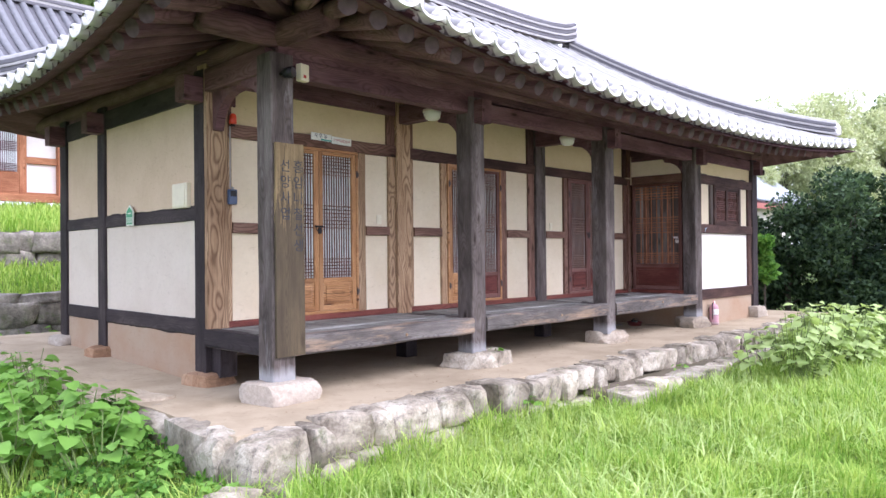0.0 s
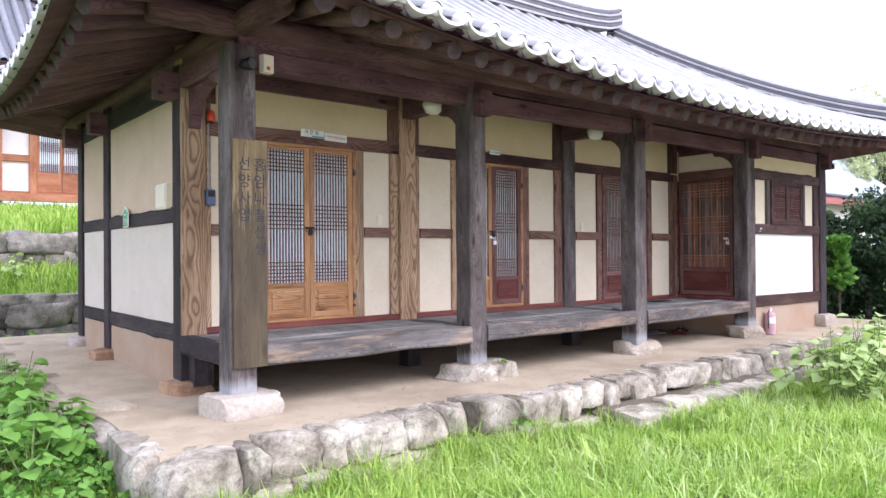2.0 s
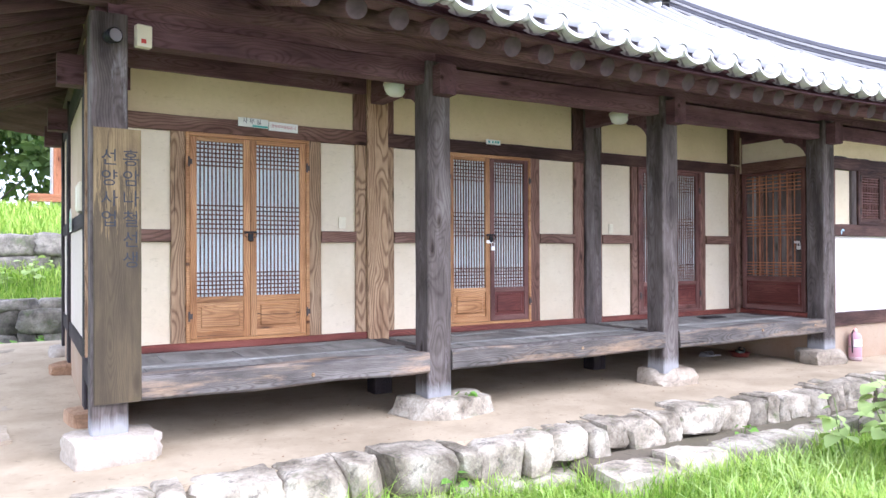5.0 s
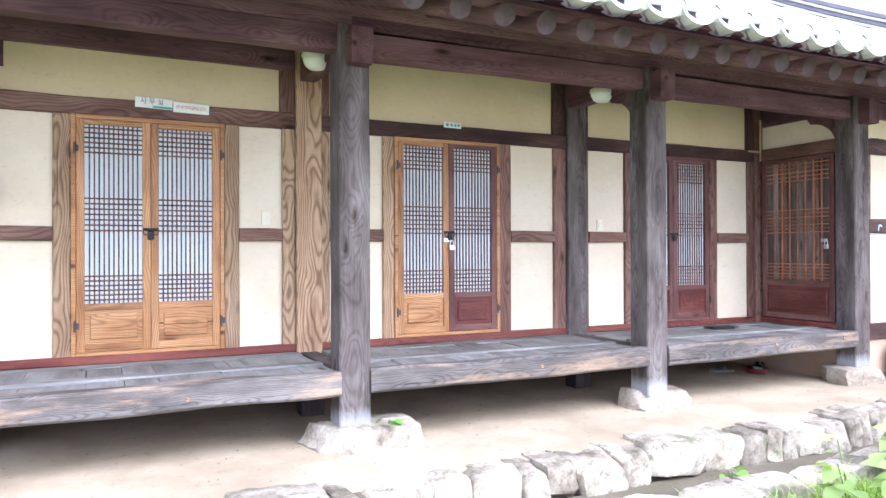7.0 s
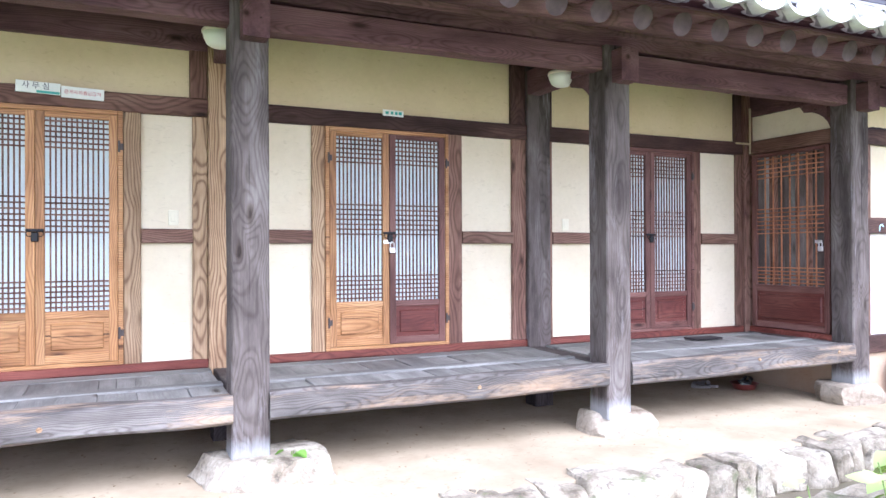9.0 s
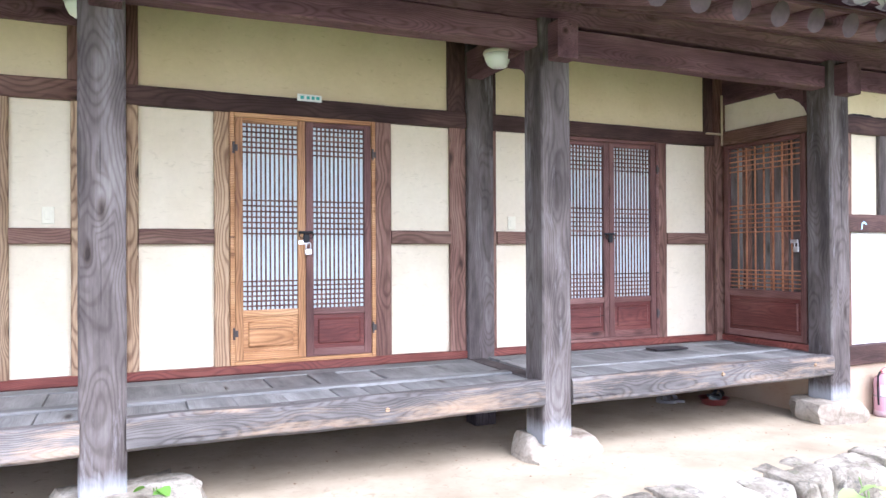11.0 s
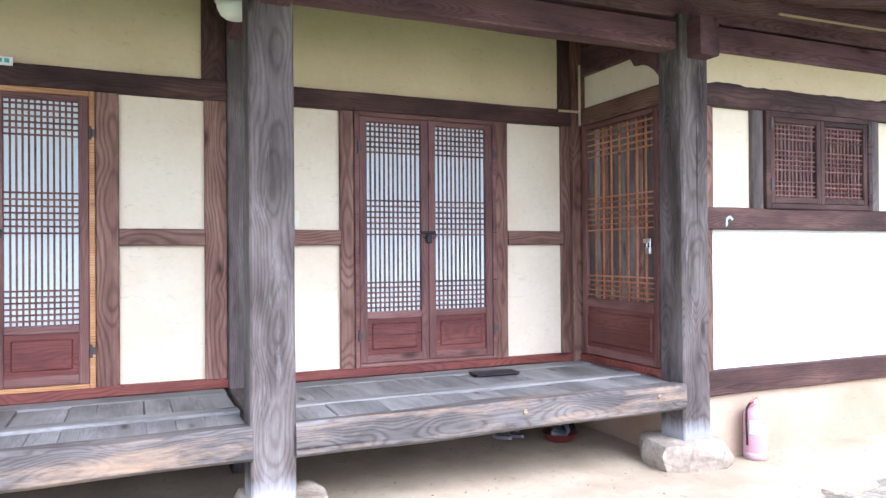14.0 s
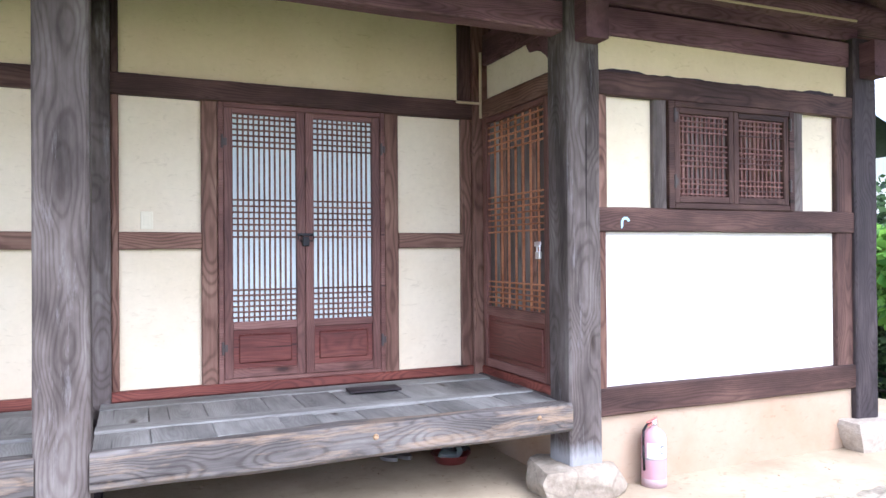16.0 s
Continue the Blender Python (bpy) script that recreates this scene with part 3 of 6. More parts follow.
def rtimber(name, x0, x1, z0, z1, mat, upright=False, y=RY, depth=0.12):
    if upright:
        timber(name, ((x0 + x1) / 2, y + depth / 2, z0), ((x0 + x1) / 2, y + depth / 2, z1), x1 - x0, depth, mat, RIGHT, up=(0, -1, 0), wobble=0.005)
    else:
        timber(name, (x0, y + depth / 2, (z0 + z1) / 2), (x1, y + depth / 2, (z0 + z1) / 2), depth, z1 - z0, mat, RIGHT, wobble=0.007)


rtimber("rail", 12.43, 14.82, 0.585, 0.765, M_RAIL, y=RY - 0.02)
rtimber("rail", 12.43, 14.82, 1.785, 1.945, M_RAIL, y=RY - 0.015)
rtimber("rail", 12.43, 14.82, 2.68, 2.84, M_RAIL, y=RY - 0.015)
def smear(parent, a, b, z, height, m, seed, up=1):
    """A ragged band of dark stain brushed past a rail onto the plaster, along x from a to b."""
    bm = bmesh.new()
    last = None
    n = max(8, int((b - a) / 0.03))
    for k in range(n + 1):
        x = a + (b - a) * k / n
        h = height * (0.45 + 0.8 * noise.noise((x * 2.1, seed, 0)) + 0.35 * noise.noise((x * 11, seed, 4)))
        r = [bm.verts.new((x, 0, z - 0.01 * up)), bm.verts.new((x, 0, z + up * max(0.004, h)))]
        if last:
            bm.faces.new((last[0], r[0], r[1], last[1]))
        last = r
    part("stain", bm, M_SIDE, parent, "ragged dark stain on the plaster", m)


smear(RIGHT, 12.5, 14.66, 2.84, 0.045, pose(0, RY + 0.036, 0), 2.0)
smear(RIGHT, 12.5, 14.62, 0.60, 0.03, pose(0, RY + 0.016, 0), 6.0, -1)
smear(LEFT, 7.17, 9.60, 1.97, 0.042, pose(LEFT_X + 0.016, 0, 0, 0, 0, 90), 8.0)
smear(LEFT, 9.83, 11.0, 1.97, 0.04, pose(LEFT_X + 0.016, 0, 0, 0, 0, 90), 9.0)
smear(LEFT, 7.17, 9.60, 0.62, 0.025, pose(LEFT_X + 0.016, 0, 0, 0, 0, 90), 11.0, -1)
rtimber("stud", 12.43, 12.50, 0.765, 1.785, M_BROWN, True)
rtimber("stud", 12.43, 12.51, 1.945, 2.68, M_BROWN, True)
rtimber("stud", 14.635, 14.82, 0.765, 1.785, M_RAIL, True)
rtimber("stud", 14.64, 14.82, 1.945, 2.68, M_RAIL, True)
rtimber("stud", 12.89, 13.0, 1.945, 2.68, M_POST, True)
rtimber("stud", 14.17, 14.285, 1.945, 2.68, M_POST, True)
slab_xz("plaster_panel", 12.48, 14.66, 0.74, 1.80, RY + 0.04, 0.05, M_WHITE, RIGHT)
slab_xz("plaster_panel", 12.48, 12.91, 1.93, 2.70, RY + 0.04, 0.05, M_CREAM, RIGHT)
slab_xz("plaster_panel", 14.26, 14.66, 1.93, 2.70, RY + 0.04, 0.05, M_CREAM, RIGHT)
slab_xz("plaster_panel", 12.43, 14.82, 2.82, 3.1, RY + 0.04, 0.05, M_YELLOW, RIGHT)
slab_xz("plinth", 12.40, 14.85, -0.1, 0.60, RY + 0.02, 0.2, M_PLINTH, RIGHT)
slab_xz("wall_core", 12.45, 14.85, 0.0, 3.5, RY + 0.16, 0.1, M_DARK, RIGHT)
# its side wall towards the porch holds door 4
SIDE4 = wall_frame("wall_porch_end", "timber end wall of the porch above a red door", 12.3, 6.3, 0.7)
SX = 12.22
timber("lintel", (SX + 0.06, RY + 0.15, 2.79), (SX + 0.06, WALL_Y, 2.79), 0.12, 0.15, M_BROWN, SIDE4)
timber("sill", (SX + 0.06, RY + 0.15, 0.725), (SX + 0.06, WALL_Y, 0.725), 0.13, 0.07, M_SILL, SIDE4)
part("plaster_panel", box_bm(0.05, 1.1, 0.5), M_CREAM, SIDE4, m=pose(SX + 0.08, 6.35, 3.08))
part("wall_core", box_bm(0.08, 1.2, 3.3), M_DARK, SIDE4, m=pose(SX + 0.16, 6.38, 1.75))
part("plinth", box_bm(0.12, 2.9, 0.66, 0.01), M_PLINTH, SIDE4, "clay base under the end wall", pose(SX + 0.1, 7.2, 0.33))
# walls that close the house
CLOSE = wall_frame("wall_back", "plain plaster back and end walls of the house", 9.3, 11.2, 0.2)
part("plaster_panel", box_bm(11.2, 0.15, 3.3), M_CREAM, CLOSE, m=pose(9.3, 11.15, 1.75))
part("plaster_panel", box_bm(0.15, 5.4, 3.3), M_CREAM, CLOSE, m=pose(14.9, 8.5, 1.75))

# ---- the roof ----
XC, YC, RY2 = 9.30, 8.40, 4.40
XL, XR = 2.05, 15.98
RIDGE0, RIDGE1, RIDGE_Z = 6.15, 12.45, 5.55


def eave(side, s):
    """The tile edge of one slope: side f, b (s is x) or l, r (s is y)."""
    if side in "fb":
        u = (XC - s) / (XC - XL) if s < XC else (s - XC) / (XR - XC)
        y = 4.26 - 0.26 * u ** 4
        return Vector((s, y if side == "f" else 2 * YC - y, 3.25 + (0.48 * u ** 2.5 if s < XC else 0.29 * u ** 2.2)))
    u = abs(s - YC) / RY2
    if side == "l":
        return Vector((2.31 - 0.26 * u ** 3, s, 3.31 + 0.42 * u ** 1.5))
    return Vector((XR - 0.26 + 0.26 * u ** 3, s, 3.24 + 0.30 * u ** 1.6))


def slope_len(side, s):
    """How far up the slope (0 eave, 1 ridge) the column at s reaches."""
    if side in "fb":
        if s < RIDGE0:
            return max(0.0, (s - XL) / (RIDGE0 - XL))
        if s > RIDGE1:
            return max(0.0, (XR - s) / (XR - RIDGE1))
        return 1.0
    return max(0.0, 1.0 - abs(s - YC) / RY2)


def slope_at(side, s, v):
    e = eave(side, s)
    z = e.z + (RIDGE_Z - e.z) * (0.72 * v + 0.28 * v * v)
    if side in "fb":
        return Vector((s, e.y + (YC - e.y) * v, z))
    xt = RIDGE0 if side == "l" else RIDGE1
    return Vector((e.x + (xt - e.x) * v, s, z))


ROOF = group_at("roof", XC, YC, 3.3, "grey tiled hanok roof with upswept eaves and stacked ridges", "roof", kind="structure")


def deck():
    bm = bmesh.new()
    for side in "fblr":
        lo, hi = (XL, XR) if side in "fb" else (YC - RY2, YC + RY2)
        n = 40
        for drop in (0.03, 0.13):
            cols = []
            for i in range(n + 1):
                s = lo + (hi - lo) * i / n
                L = slope_len(side, s)
                cols.append([bm.verts.new(slope_at(side, s, L * k / 8) - Vector((0, 0, drop))) for k in range(9)])
            for a, b in zip(cols, cols[1:]):
                for k in range(8):
                    bm.faces.new((a[k], b[k], b[k + 1], a[k + 1]))
    bmesh.ops.recalc_face_normals(bm, faces=bm.faces)
    part("deck", bm, M_DARK, ROOF, "dark board underside")


deck()
PITCH = 0.3285


def tube(bm, pts, r, sides=7, half=True, flat=False):
    """A half-round tile run along pts, arched upwards; flat turns the arch into a trough."""
    last = None
    for i, p in enumerate(pts):
        d = (pts[min(i + 1, len(pts) - 1)] - pts[max(i - 1, 0)]).normalized()
        side = d.cross(Vector((0, 0, 1))).normalized()
        upv = side.cross(d)
        if flat:
            upv = -upv
        ring = []
        for k in range(sides):
            t = math.pi * k / (sides - 1)
            ring.append(bm.verts.new(p + side * (r * math.cos(t)) + upv * (r * math.sin(t))))
        if last:
            for k in range(sides - 1):
                bm.faces.new((last[k], last[k + 1], ring[k + 1], ring[k]))
        last = ring
    return last


def tile_columns():
    bm_up, bm_down = bmesh.new(), bmesh.new()
    cap = bmesh.new()
    ring = [cap.verts.new((0.072 * math.cos(math.pi * 2 * k / 16), -0.005, 0.072 * math.sin(math.pi * 2 * k / 16))) for k in range(16)]
    mid = cap.verts.new((0, -0.016, 0))
    back = [cap.verts.new((v.co.x, 0.10, v.co.z)) for v in ring]
    for k in range(16):
        cap.faces.new((ring[k], ring[(k + 1) % 16], mid))
        cap.faces.new((ring[(k + 1) % 16], ring[k], back[k], back[(k + 1) % 16]))
    bmesh.ops.recalc_face_normals(cap, faces=cap.faces)
    cap_me = mesh_of(cap, M_TILE_END, "tile_end", True)
    lip = bmesh.new()
    outer = [(0.155 * math.cos(math.pi + math.pi * k / 10), 0.105 * math.sin(math.pi + math.pi * k / 10)) for k in range(11)]
    inner = [(0.14 * math.cos(math.pi + math.pi * k / 10), 0.075 * math.sin(math.pi + math.pi * k / 10)) for k in range(11)]
    fo = [lip.verts.new((x, -0.035, z)) for x, z in outer]
    fi = [lip.verts.new((x, -0.035, z)) for x, z in inner]
    bo = [lip.verts.new((x, 0.12, z)) for x, z in outer]
    bi = [lip.verts.new((x, 0.12, z)) for x, z in inner]
    for k in range(10):
        lip.faces.new((fo[k], fo[k + 1], fi[k + 1], fi[k]))
        lip.faces.new((fo[k + 1], fo[k], bo[k], bo[k + 1]))
        lip.faces.new((fi[k], fi[k + 1], bi[k + 1], bi[k]))
    bmesh.ops.recalc_face_normals(lip, faces=lip.faces)
    lip_me = mesh_of(lip, M_TILE_END, "tile_lip")
    for side in "flrb":
        lo, hi = (XL, XR) if side in "fb" else (YC - RY2, YC + RY2)
        n = int((hi - lo) / PITCH)
        off = (4.711 - lo) % PITCH if side == "f" else ((hi - lo) - n * PITCH) / 2
        turn = {"f": 0, "b": 180, "l": -90, "r": 90}[side]
        for i in range(n + 1):
            s = lo + off + i * PITCH
            if s > hi:
                break
            L = slope_len(side, s)
            steps = max(2, int(L * 16))
            jit = rng.uniform(-0.008, 0.008)
            if L > 0.02:
                pts = [slope_at(side, s, L * k / steps) + Vector((0, 0, 0.035 + jit)) for k in range(steps + 1)]
                tube(bm_up, pts, 0.07)
            s2 = s + PITCH / 2
            if s2 < hi:
                L2 = slope_len(side, s2)
                st = max(2, int(L2 * 10))
                tube(bm_down, [slope_at(side, s2, L2 * k / st) + Vector((0, 0, 0.055)) for k in range(st + 1)], 0.15, 6, flat=True)
                if side in "fl":
                    put("eave_trough_tile", lip_me, ROOF, Matrix.Translation(slope_at(side, s2, 0) + Vector((0, 0, 0.045))) @ pose(0, 0, 0, 0, rng.uniform(-3, 3), turn))
            if side in "fl":
                put("eave_cap_tile", cap_me, ROOF, Matrix.Translation(slope_at(side, s, 0) + Vector((0, 0, 0.055 + jit))) @ pose(0, 0, 0, rng.uniform(-4, 4), 0, turn))
    ob = part("cover_tiles", bm_up, M_TILE, ROOF, smooth=True)
    ob["kind"] = "stuff"
    ob = part("trough_tiles", bm_down, M_TILE, ROOF, smooth=True)
    ob["kind"] = "stuff"


tile_columns()


def ridge_stack(name, pts, layers=5, w=0.26, h=0.055, top=0.09):
    """Stacked flat ridge tiles with a round cap row, along pts."""
    g = []
    for k in range(layers):
        bm = bmesh.new()
        ww = w * (1.0 if k % 2 == 0 else 0.86) / 2
        last = None
        for i, p in enumerate(pts):
            d = (pts[min(i + 1, len(pts) - 1)] - pts[max(i - 1, 0)])
            d.z = 0
            side = d.normalized().cross(Vector((0, 0, 1)))
            z0, z1 = k * h, k * h + h * (0.7 if k % 2 == 0 else 1.0)
            r = [bm.verts.new(p + side * ww * a + Vector((0, 0, z))) for a, z in ((1, z0), (1, z1), (-1, z1), (-1, z0))]
            if last:
                for q in range(4):
                    bm.faces.new((last[q], last[(q + 1) % 4], r[(q + 1) % 4], r[q]))
            else:
                bm.faces.new(r)
            last = r
        bm.faces.new(list(reversed(last)))
        bmesh.ops.recalc_face_normals(bm, faces=bm.faces)
        part("ridge_course", bm, M_TILE if k % 2 == 0 else M_TILE_DARK, ROOF)
    bm = bmesh.new()
    end = tube(bm, [p + Vector((0, 0, layers * h)) for p in pts], top)
    part("ridge_cap", bm, M_TILE, ROOF, smooth=True)
    # mortar disc that closes the end
    p = pts[-1]
    part("ridge_end", stone_bm(0.22, 0.2, 0.24, 3, 0.05, 3, 0.4), M_TILE_END, ROOF, m=Matrix.Translation(p + Vector((0, 0, 0.12))), smooth=True)


ridge_stack("main", [Vector((RIDGE0 - 0.1 + (RIDGE1 - RIDGE0 + 0.2) * k / 16, YC, RIDGE_Z + 0.02 + 0.16 * abs(k / 8 - 1) ** 2.5 + 0.09 * abs(k / 8 - 1) ** 12)) for k in range(17)], 6, 0.32, 0.06)
for xr, sx in ((RIDGE0, -1), (RIDGE1, 1)):
    for sy in (-1, 1):
        side = "f" if sy < 0 else "b"
        pts = []
        for k in range(15):
            v = 1 - 0.93 * k / 14
            x = xr + ((XL if sx < 0 else XR) - xr) * (1 - v)
            p = slope_at(side, x, v)
            pts.append(p + Vector((0, 0, 0.05 + 0.06 * (k / 14) ** 3)))
        ridge_stack("hip", pts, 4, 0.26, 0.055)


def rafters():
    mesh_len = 3.3
    shared = []
    for k in range(4):
        me = mesh_of(log_bm(mesh_len, 0.078, 0.085, 12, 0.01, k, 4), M_DARK, "rafter")
        me.materials.append(M_END)
        for f in me.polygons:
            f.use_smooth = len(f.vertices) == 4
            if len(f.vertices) > 4:
                f.material_index = 1
        shared.append(me)
    for side in "fl":
        lo, hi = (6.711 - 0.3235 * 13, 6.711 + 0.3235 * 27) if side == "f" else (YC - RY2 + 0.3, YC + RY2 - 0.6)
        n = round((hi - lo) / 0.3235)
        for i in range(n + 1):
            s = lo + (hi - lo) * i / n
            e = eave(side, s)
            if side == "f":
                p0 = Vector((s, e.y + 0.21, e.z - 0.148))
                q = max(4.9, min(13.6, s))
                p1 = Vector((q, 7.3, p0.z * 0.45 + 3.145 * 0.55 + 0.98))
            else:
                p0 = Vector((e.x + 0.21, s, e.z - 0.148))
                q = max(6.9, min(10.0, s))
                p1 = Vector((5.0, q, p0.z * 0.45 + 3.145 * 0.55 + 0.98))
            m, length = along(p0, p1)
            put("rafter", shared[i % 4], ROOF, m @ pose(0, 0, 0, rng.uniform(0, 360)))
    # diagonal corner beams
    for x, y, x1, y1 in ((XL + 0.3, 4.25, 5.2, 7.2), (XR - 0.25, 4.25, 13.4, 7.2)):
        timber("corner_beam", (x, y, 3.50), (x1, y1, 4.1), 0.2, 0.26, M_DARK, ROOF, wobble=0.006)


rafters()


def eave_boards():
    for side in "fl":
        lo, hi = (XL + 0.05, XR - 0.05) if side == "f" else (YC - RY2 + 0.05, YC + RY2 - 0.05)
        for name, inn, z0, z1, th in (("eave_board", 0.19, -0.078, -0.01, 0.16), ("tile_batten", 0.08, -0.04, 0.015, 0.10)):
            bm = bmesh.new()
            last = None
            for k in range(49):
                s = lo + (hi - lo) * k / 48
                e = eave(side, s)
                w = 0.004 * noise.noise((s * 3, 2, inn))
                if side == "f":
                    r = [(s, e.y + inn, e.z + z0 + w), (s, e.y + inn, e.z + z1), (s, e.y + inn + th, e.z + z1), (s, e.y + inn + th, e.z + z0)]
                else:
                    r = [(e.x + inn, s, e.z + z0 + w), (e.x + inn, s, e.z + z1), (e.x + inn + th, s, e.z + z1), (e.x + inn + th, s, e.z + z0)]
                ring = [bm.verts.new(p) for p in r]
                if last:
                    for q in range(4):
                        bm.faces.new((last[q], last[(q + 1) % 4], ring[(q + 1) % 4], ring[q]))
                last = ring
            bmesh.ops.recalc_face_normals(bm, faces=bm.faces)
            part(name, bm, M_DARK, ROOF)


eave_boards()

# side purlin under the left eave
part("purlin", log_bm(7.4, 0.12, 0.12, 14, 0.008, 5, 16), M_DARK, PORCH, m=along((3.74, 4.95, 3.50), (3.74, 12.3, 3.50))[0], smooth=True)
timber("beam", (3.74, POST_Y + 0.1, 3.33), (3.74, 11.9, 3.33), 0.13, 0.16, M_DARK, PORCH, wobble=0.005)
for y in (7.06, 9.71, 11.12):
    timber("bracket_arm", (3.42, y, 3.18), (4.0, y, 3.18), 0.2, 0.26, M_DARK, PORCH, wobble=0.005)

# ---- the wooden porch floor ----
Z_MARU = 0.70
MARU = group_at("wooden_porch", 7.9, 6.2, 0.5, "low grey plank porch floor with a thick worn front beam", "porch", kind="structure")


def maru():
    yf = 5.585
    for i, (x0, x1) in enumerate(zip(POSTS_X[:3], POSTS_X[1:4])):
        a, b = x0 + (0.118 if i else -0.02), x1 - 0.115
        timber("front_beam", (a, yf + 0.075, 0.612), (b, yf + 0.075, 0.612), 0.15, 0.185, M_MARU_EDGE, MARU, wobble=0.016, bevel=0.02)
        timber("long_beam", (a, 6.13, 0.655), (b, 6.13, 0.655), 0.13, 0.10, M_MARU, MARU, wobble=0.003)
        timber("back_beam", (a, 6.80, 0.645), (b, 6.80, 0.645), 0.2, 0.10, M_MARU, MARU)
        timber("cross_beam", (x0, 5.85, 0.60), (x0, 6.9, 0.60), 0.16, 0.17, M_POST, MARU)
        # short planks run from front to back in two rows
        n = 9
        edges = [a]
        for k in range(1, n):
            edges.append(a + (b - a) * k / n + rng.uniform(-0.09, 0.09))
        edges.append(b)
        for y0, y1 in ((yf + 0.155, 6.06), (6.20, 6.70)):
            for p, q in zip(edges, edges[1:]):
                g = rng.choice((0.002, 0.003, 0.003, 0.009))
                w = q - p - g
                m = pose(p + w / 2, y0, Z_MARU - 0.03 + rng.uniform(-0.007, 0.003), rng.uniform(-0.5, 0.5), rng.uniform(-0.6, 0.6), 90)
                part("plank", timber_bm(y1 - y0, w, 0.045, 0.004, 0.003, 3, rng.random() * 99), M_MARU, MARU, m=m)
    timber("end_beam", (POSTS_X[0] - 0.02, 5.85, 0.61), (POSTS_X[0] - 0.02, 6.95, 0.61), 0.13, 0.18, M_SIDE, MARU, wobble=0.006)
    timber("end_beam", (12.24, 5.85, 0.61), (12.24, 6.9, 0.61), 0.12, 0.18, M_POST, MARU)
    for x, z in ((6.40, 0.1), (9.38, 0.1), (3.80, 0.2)):
        timber("short_leg", (x, 6.88, z), (x, 6.88, 0.6), 0.2, 0.2, M_SIDE, MARU, up=(0, -1, 0))


maru()
part("under_wall", box_bm(8.5, 0.12, 0.5), M_PLINTH, FRONT, "clay base wall deep under the rooms", pose(8.0, 8.6, 0.36))

# ---- doors ----
def lattice_leaf(w, h, frame_mat, bar_mat, panel_mat, lat0, lat1, bands, paper, parent, m, name="leaf", rails_at=(), cols=11, boards=(), st=0.062):
    """A lattice leaf with its lower left front corner at m, x along its width, z up, y into the wall."""
    d = 0.04
    leaf = new(name)
    leaf.empty_display_size = 0.1
    leaf.parent = parent
    leaf.matrix_basis = world_of(parent).inverted() @ m
    for x in (st / 2, w - st / 2):
        part("stile", timber_bm(h, d, st, 0.004, 0.001, 4, rng.random() * 50), frame_mat, leaf, m=m @ pose(x, d / 2, 0) @ Matrix(((0, 0, 1, 0), (0, 1, 0, 0), (1, 0, 0, 0), (0, 0, 0, 1))) @ pose(0, 0, 0, 0, 0, 0))
    for a, b in ((h - 0.04, h), (0, st)) + tuple(rails_at):
        part("cross_rail", timber_bm(w - 2 * st, d, b - a, 0.004, 0.001, 3, rng.random() * 50), frame_mat, leaf, m=m @ pose(st, d / 2 + 0.001, (a + b) / 2))
    bw = 0.0118
    vbar = mesh_of(box_bm(bw, 0.016, lat1 - lat0, 0.002), bar_mat, "bar")
    hbar = mesh_of(box_bm(w - 2 * st, 0.016, bw, 0.002), bar_mat, "bar")
    iw = w - 2 * st
    for k in range(1, cols + 1):
        put("lattice_bar", vbar, leaf, m @ pose(st + iw * k / (cols + 1), 0.0255, (lat0 + lat1) / 2))
    for z0, z1, n in bands:
        for k in range(n):
            put("lattice_bar", hbar, leaf, m @ pose(w / 2, 0.0235, z0 + (z1 - z0) * k / (n - 1)))
    if paper:
        part("paper", box_bm(iw, 0.004, lat1 - lat0), paper, leaf, "white paper behind the lattice", m @ pose(w / 2, 0.036, (lat0 + lat1) / 2))
    if boards:
        xs = [0]
        while xs[-1] < iw - 0.09:
            xs.append(xs[-1] + rng.uniform(0.05, 0.10))
        xs[-1] = iw
        for p, q in zip(xs, xs[1:]):
            bm = timber_bm(lat1 - lat0, q - p - 0.004, 0.012, 0.002)
            part("backing_board", bm, rng.choice(boards), leaf, m=m @ pose(st + (p + q) / 2, 0.037 + rng.uniform(0, 0.005), lat0, 0, -90, 0) @ pose(0, 0, 0, 90))
    if panel_mat:
        z0, z1 = panel_mat[1]
        bm = bmesh.new()
        box_bm(iw, z1 - z0, 0.012, 0, (0, 0, 0), bm)
        box_bm(iw - 0.07, z1 - z0 - 0.07, 0.024, 0.010, (0, 0, 0.006), bm)
        part("panel", bm, panel_mat[0], leaf, "raised lower wood panel", m @ pose(w / 2, 0.02, (z0 + z1) / 2) @ Matrix(((1, 0, 0, 0), (0, 0, -1, 0), (0, 1, 0, 0), (0, 0, 0, 1))))
    return leaf


def hinge(parent, m):
    bm = cyl_bm(0.009, 0.009, 0.09, 10)
    box_bm(0.04, 0.006, 0.05, 0.001, (0.012, 0.008, 0.045), bm)
    part("hinge", bm, M_IRON, parent, "rusted iron hinge", m)


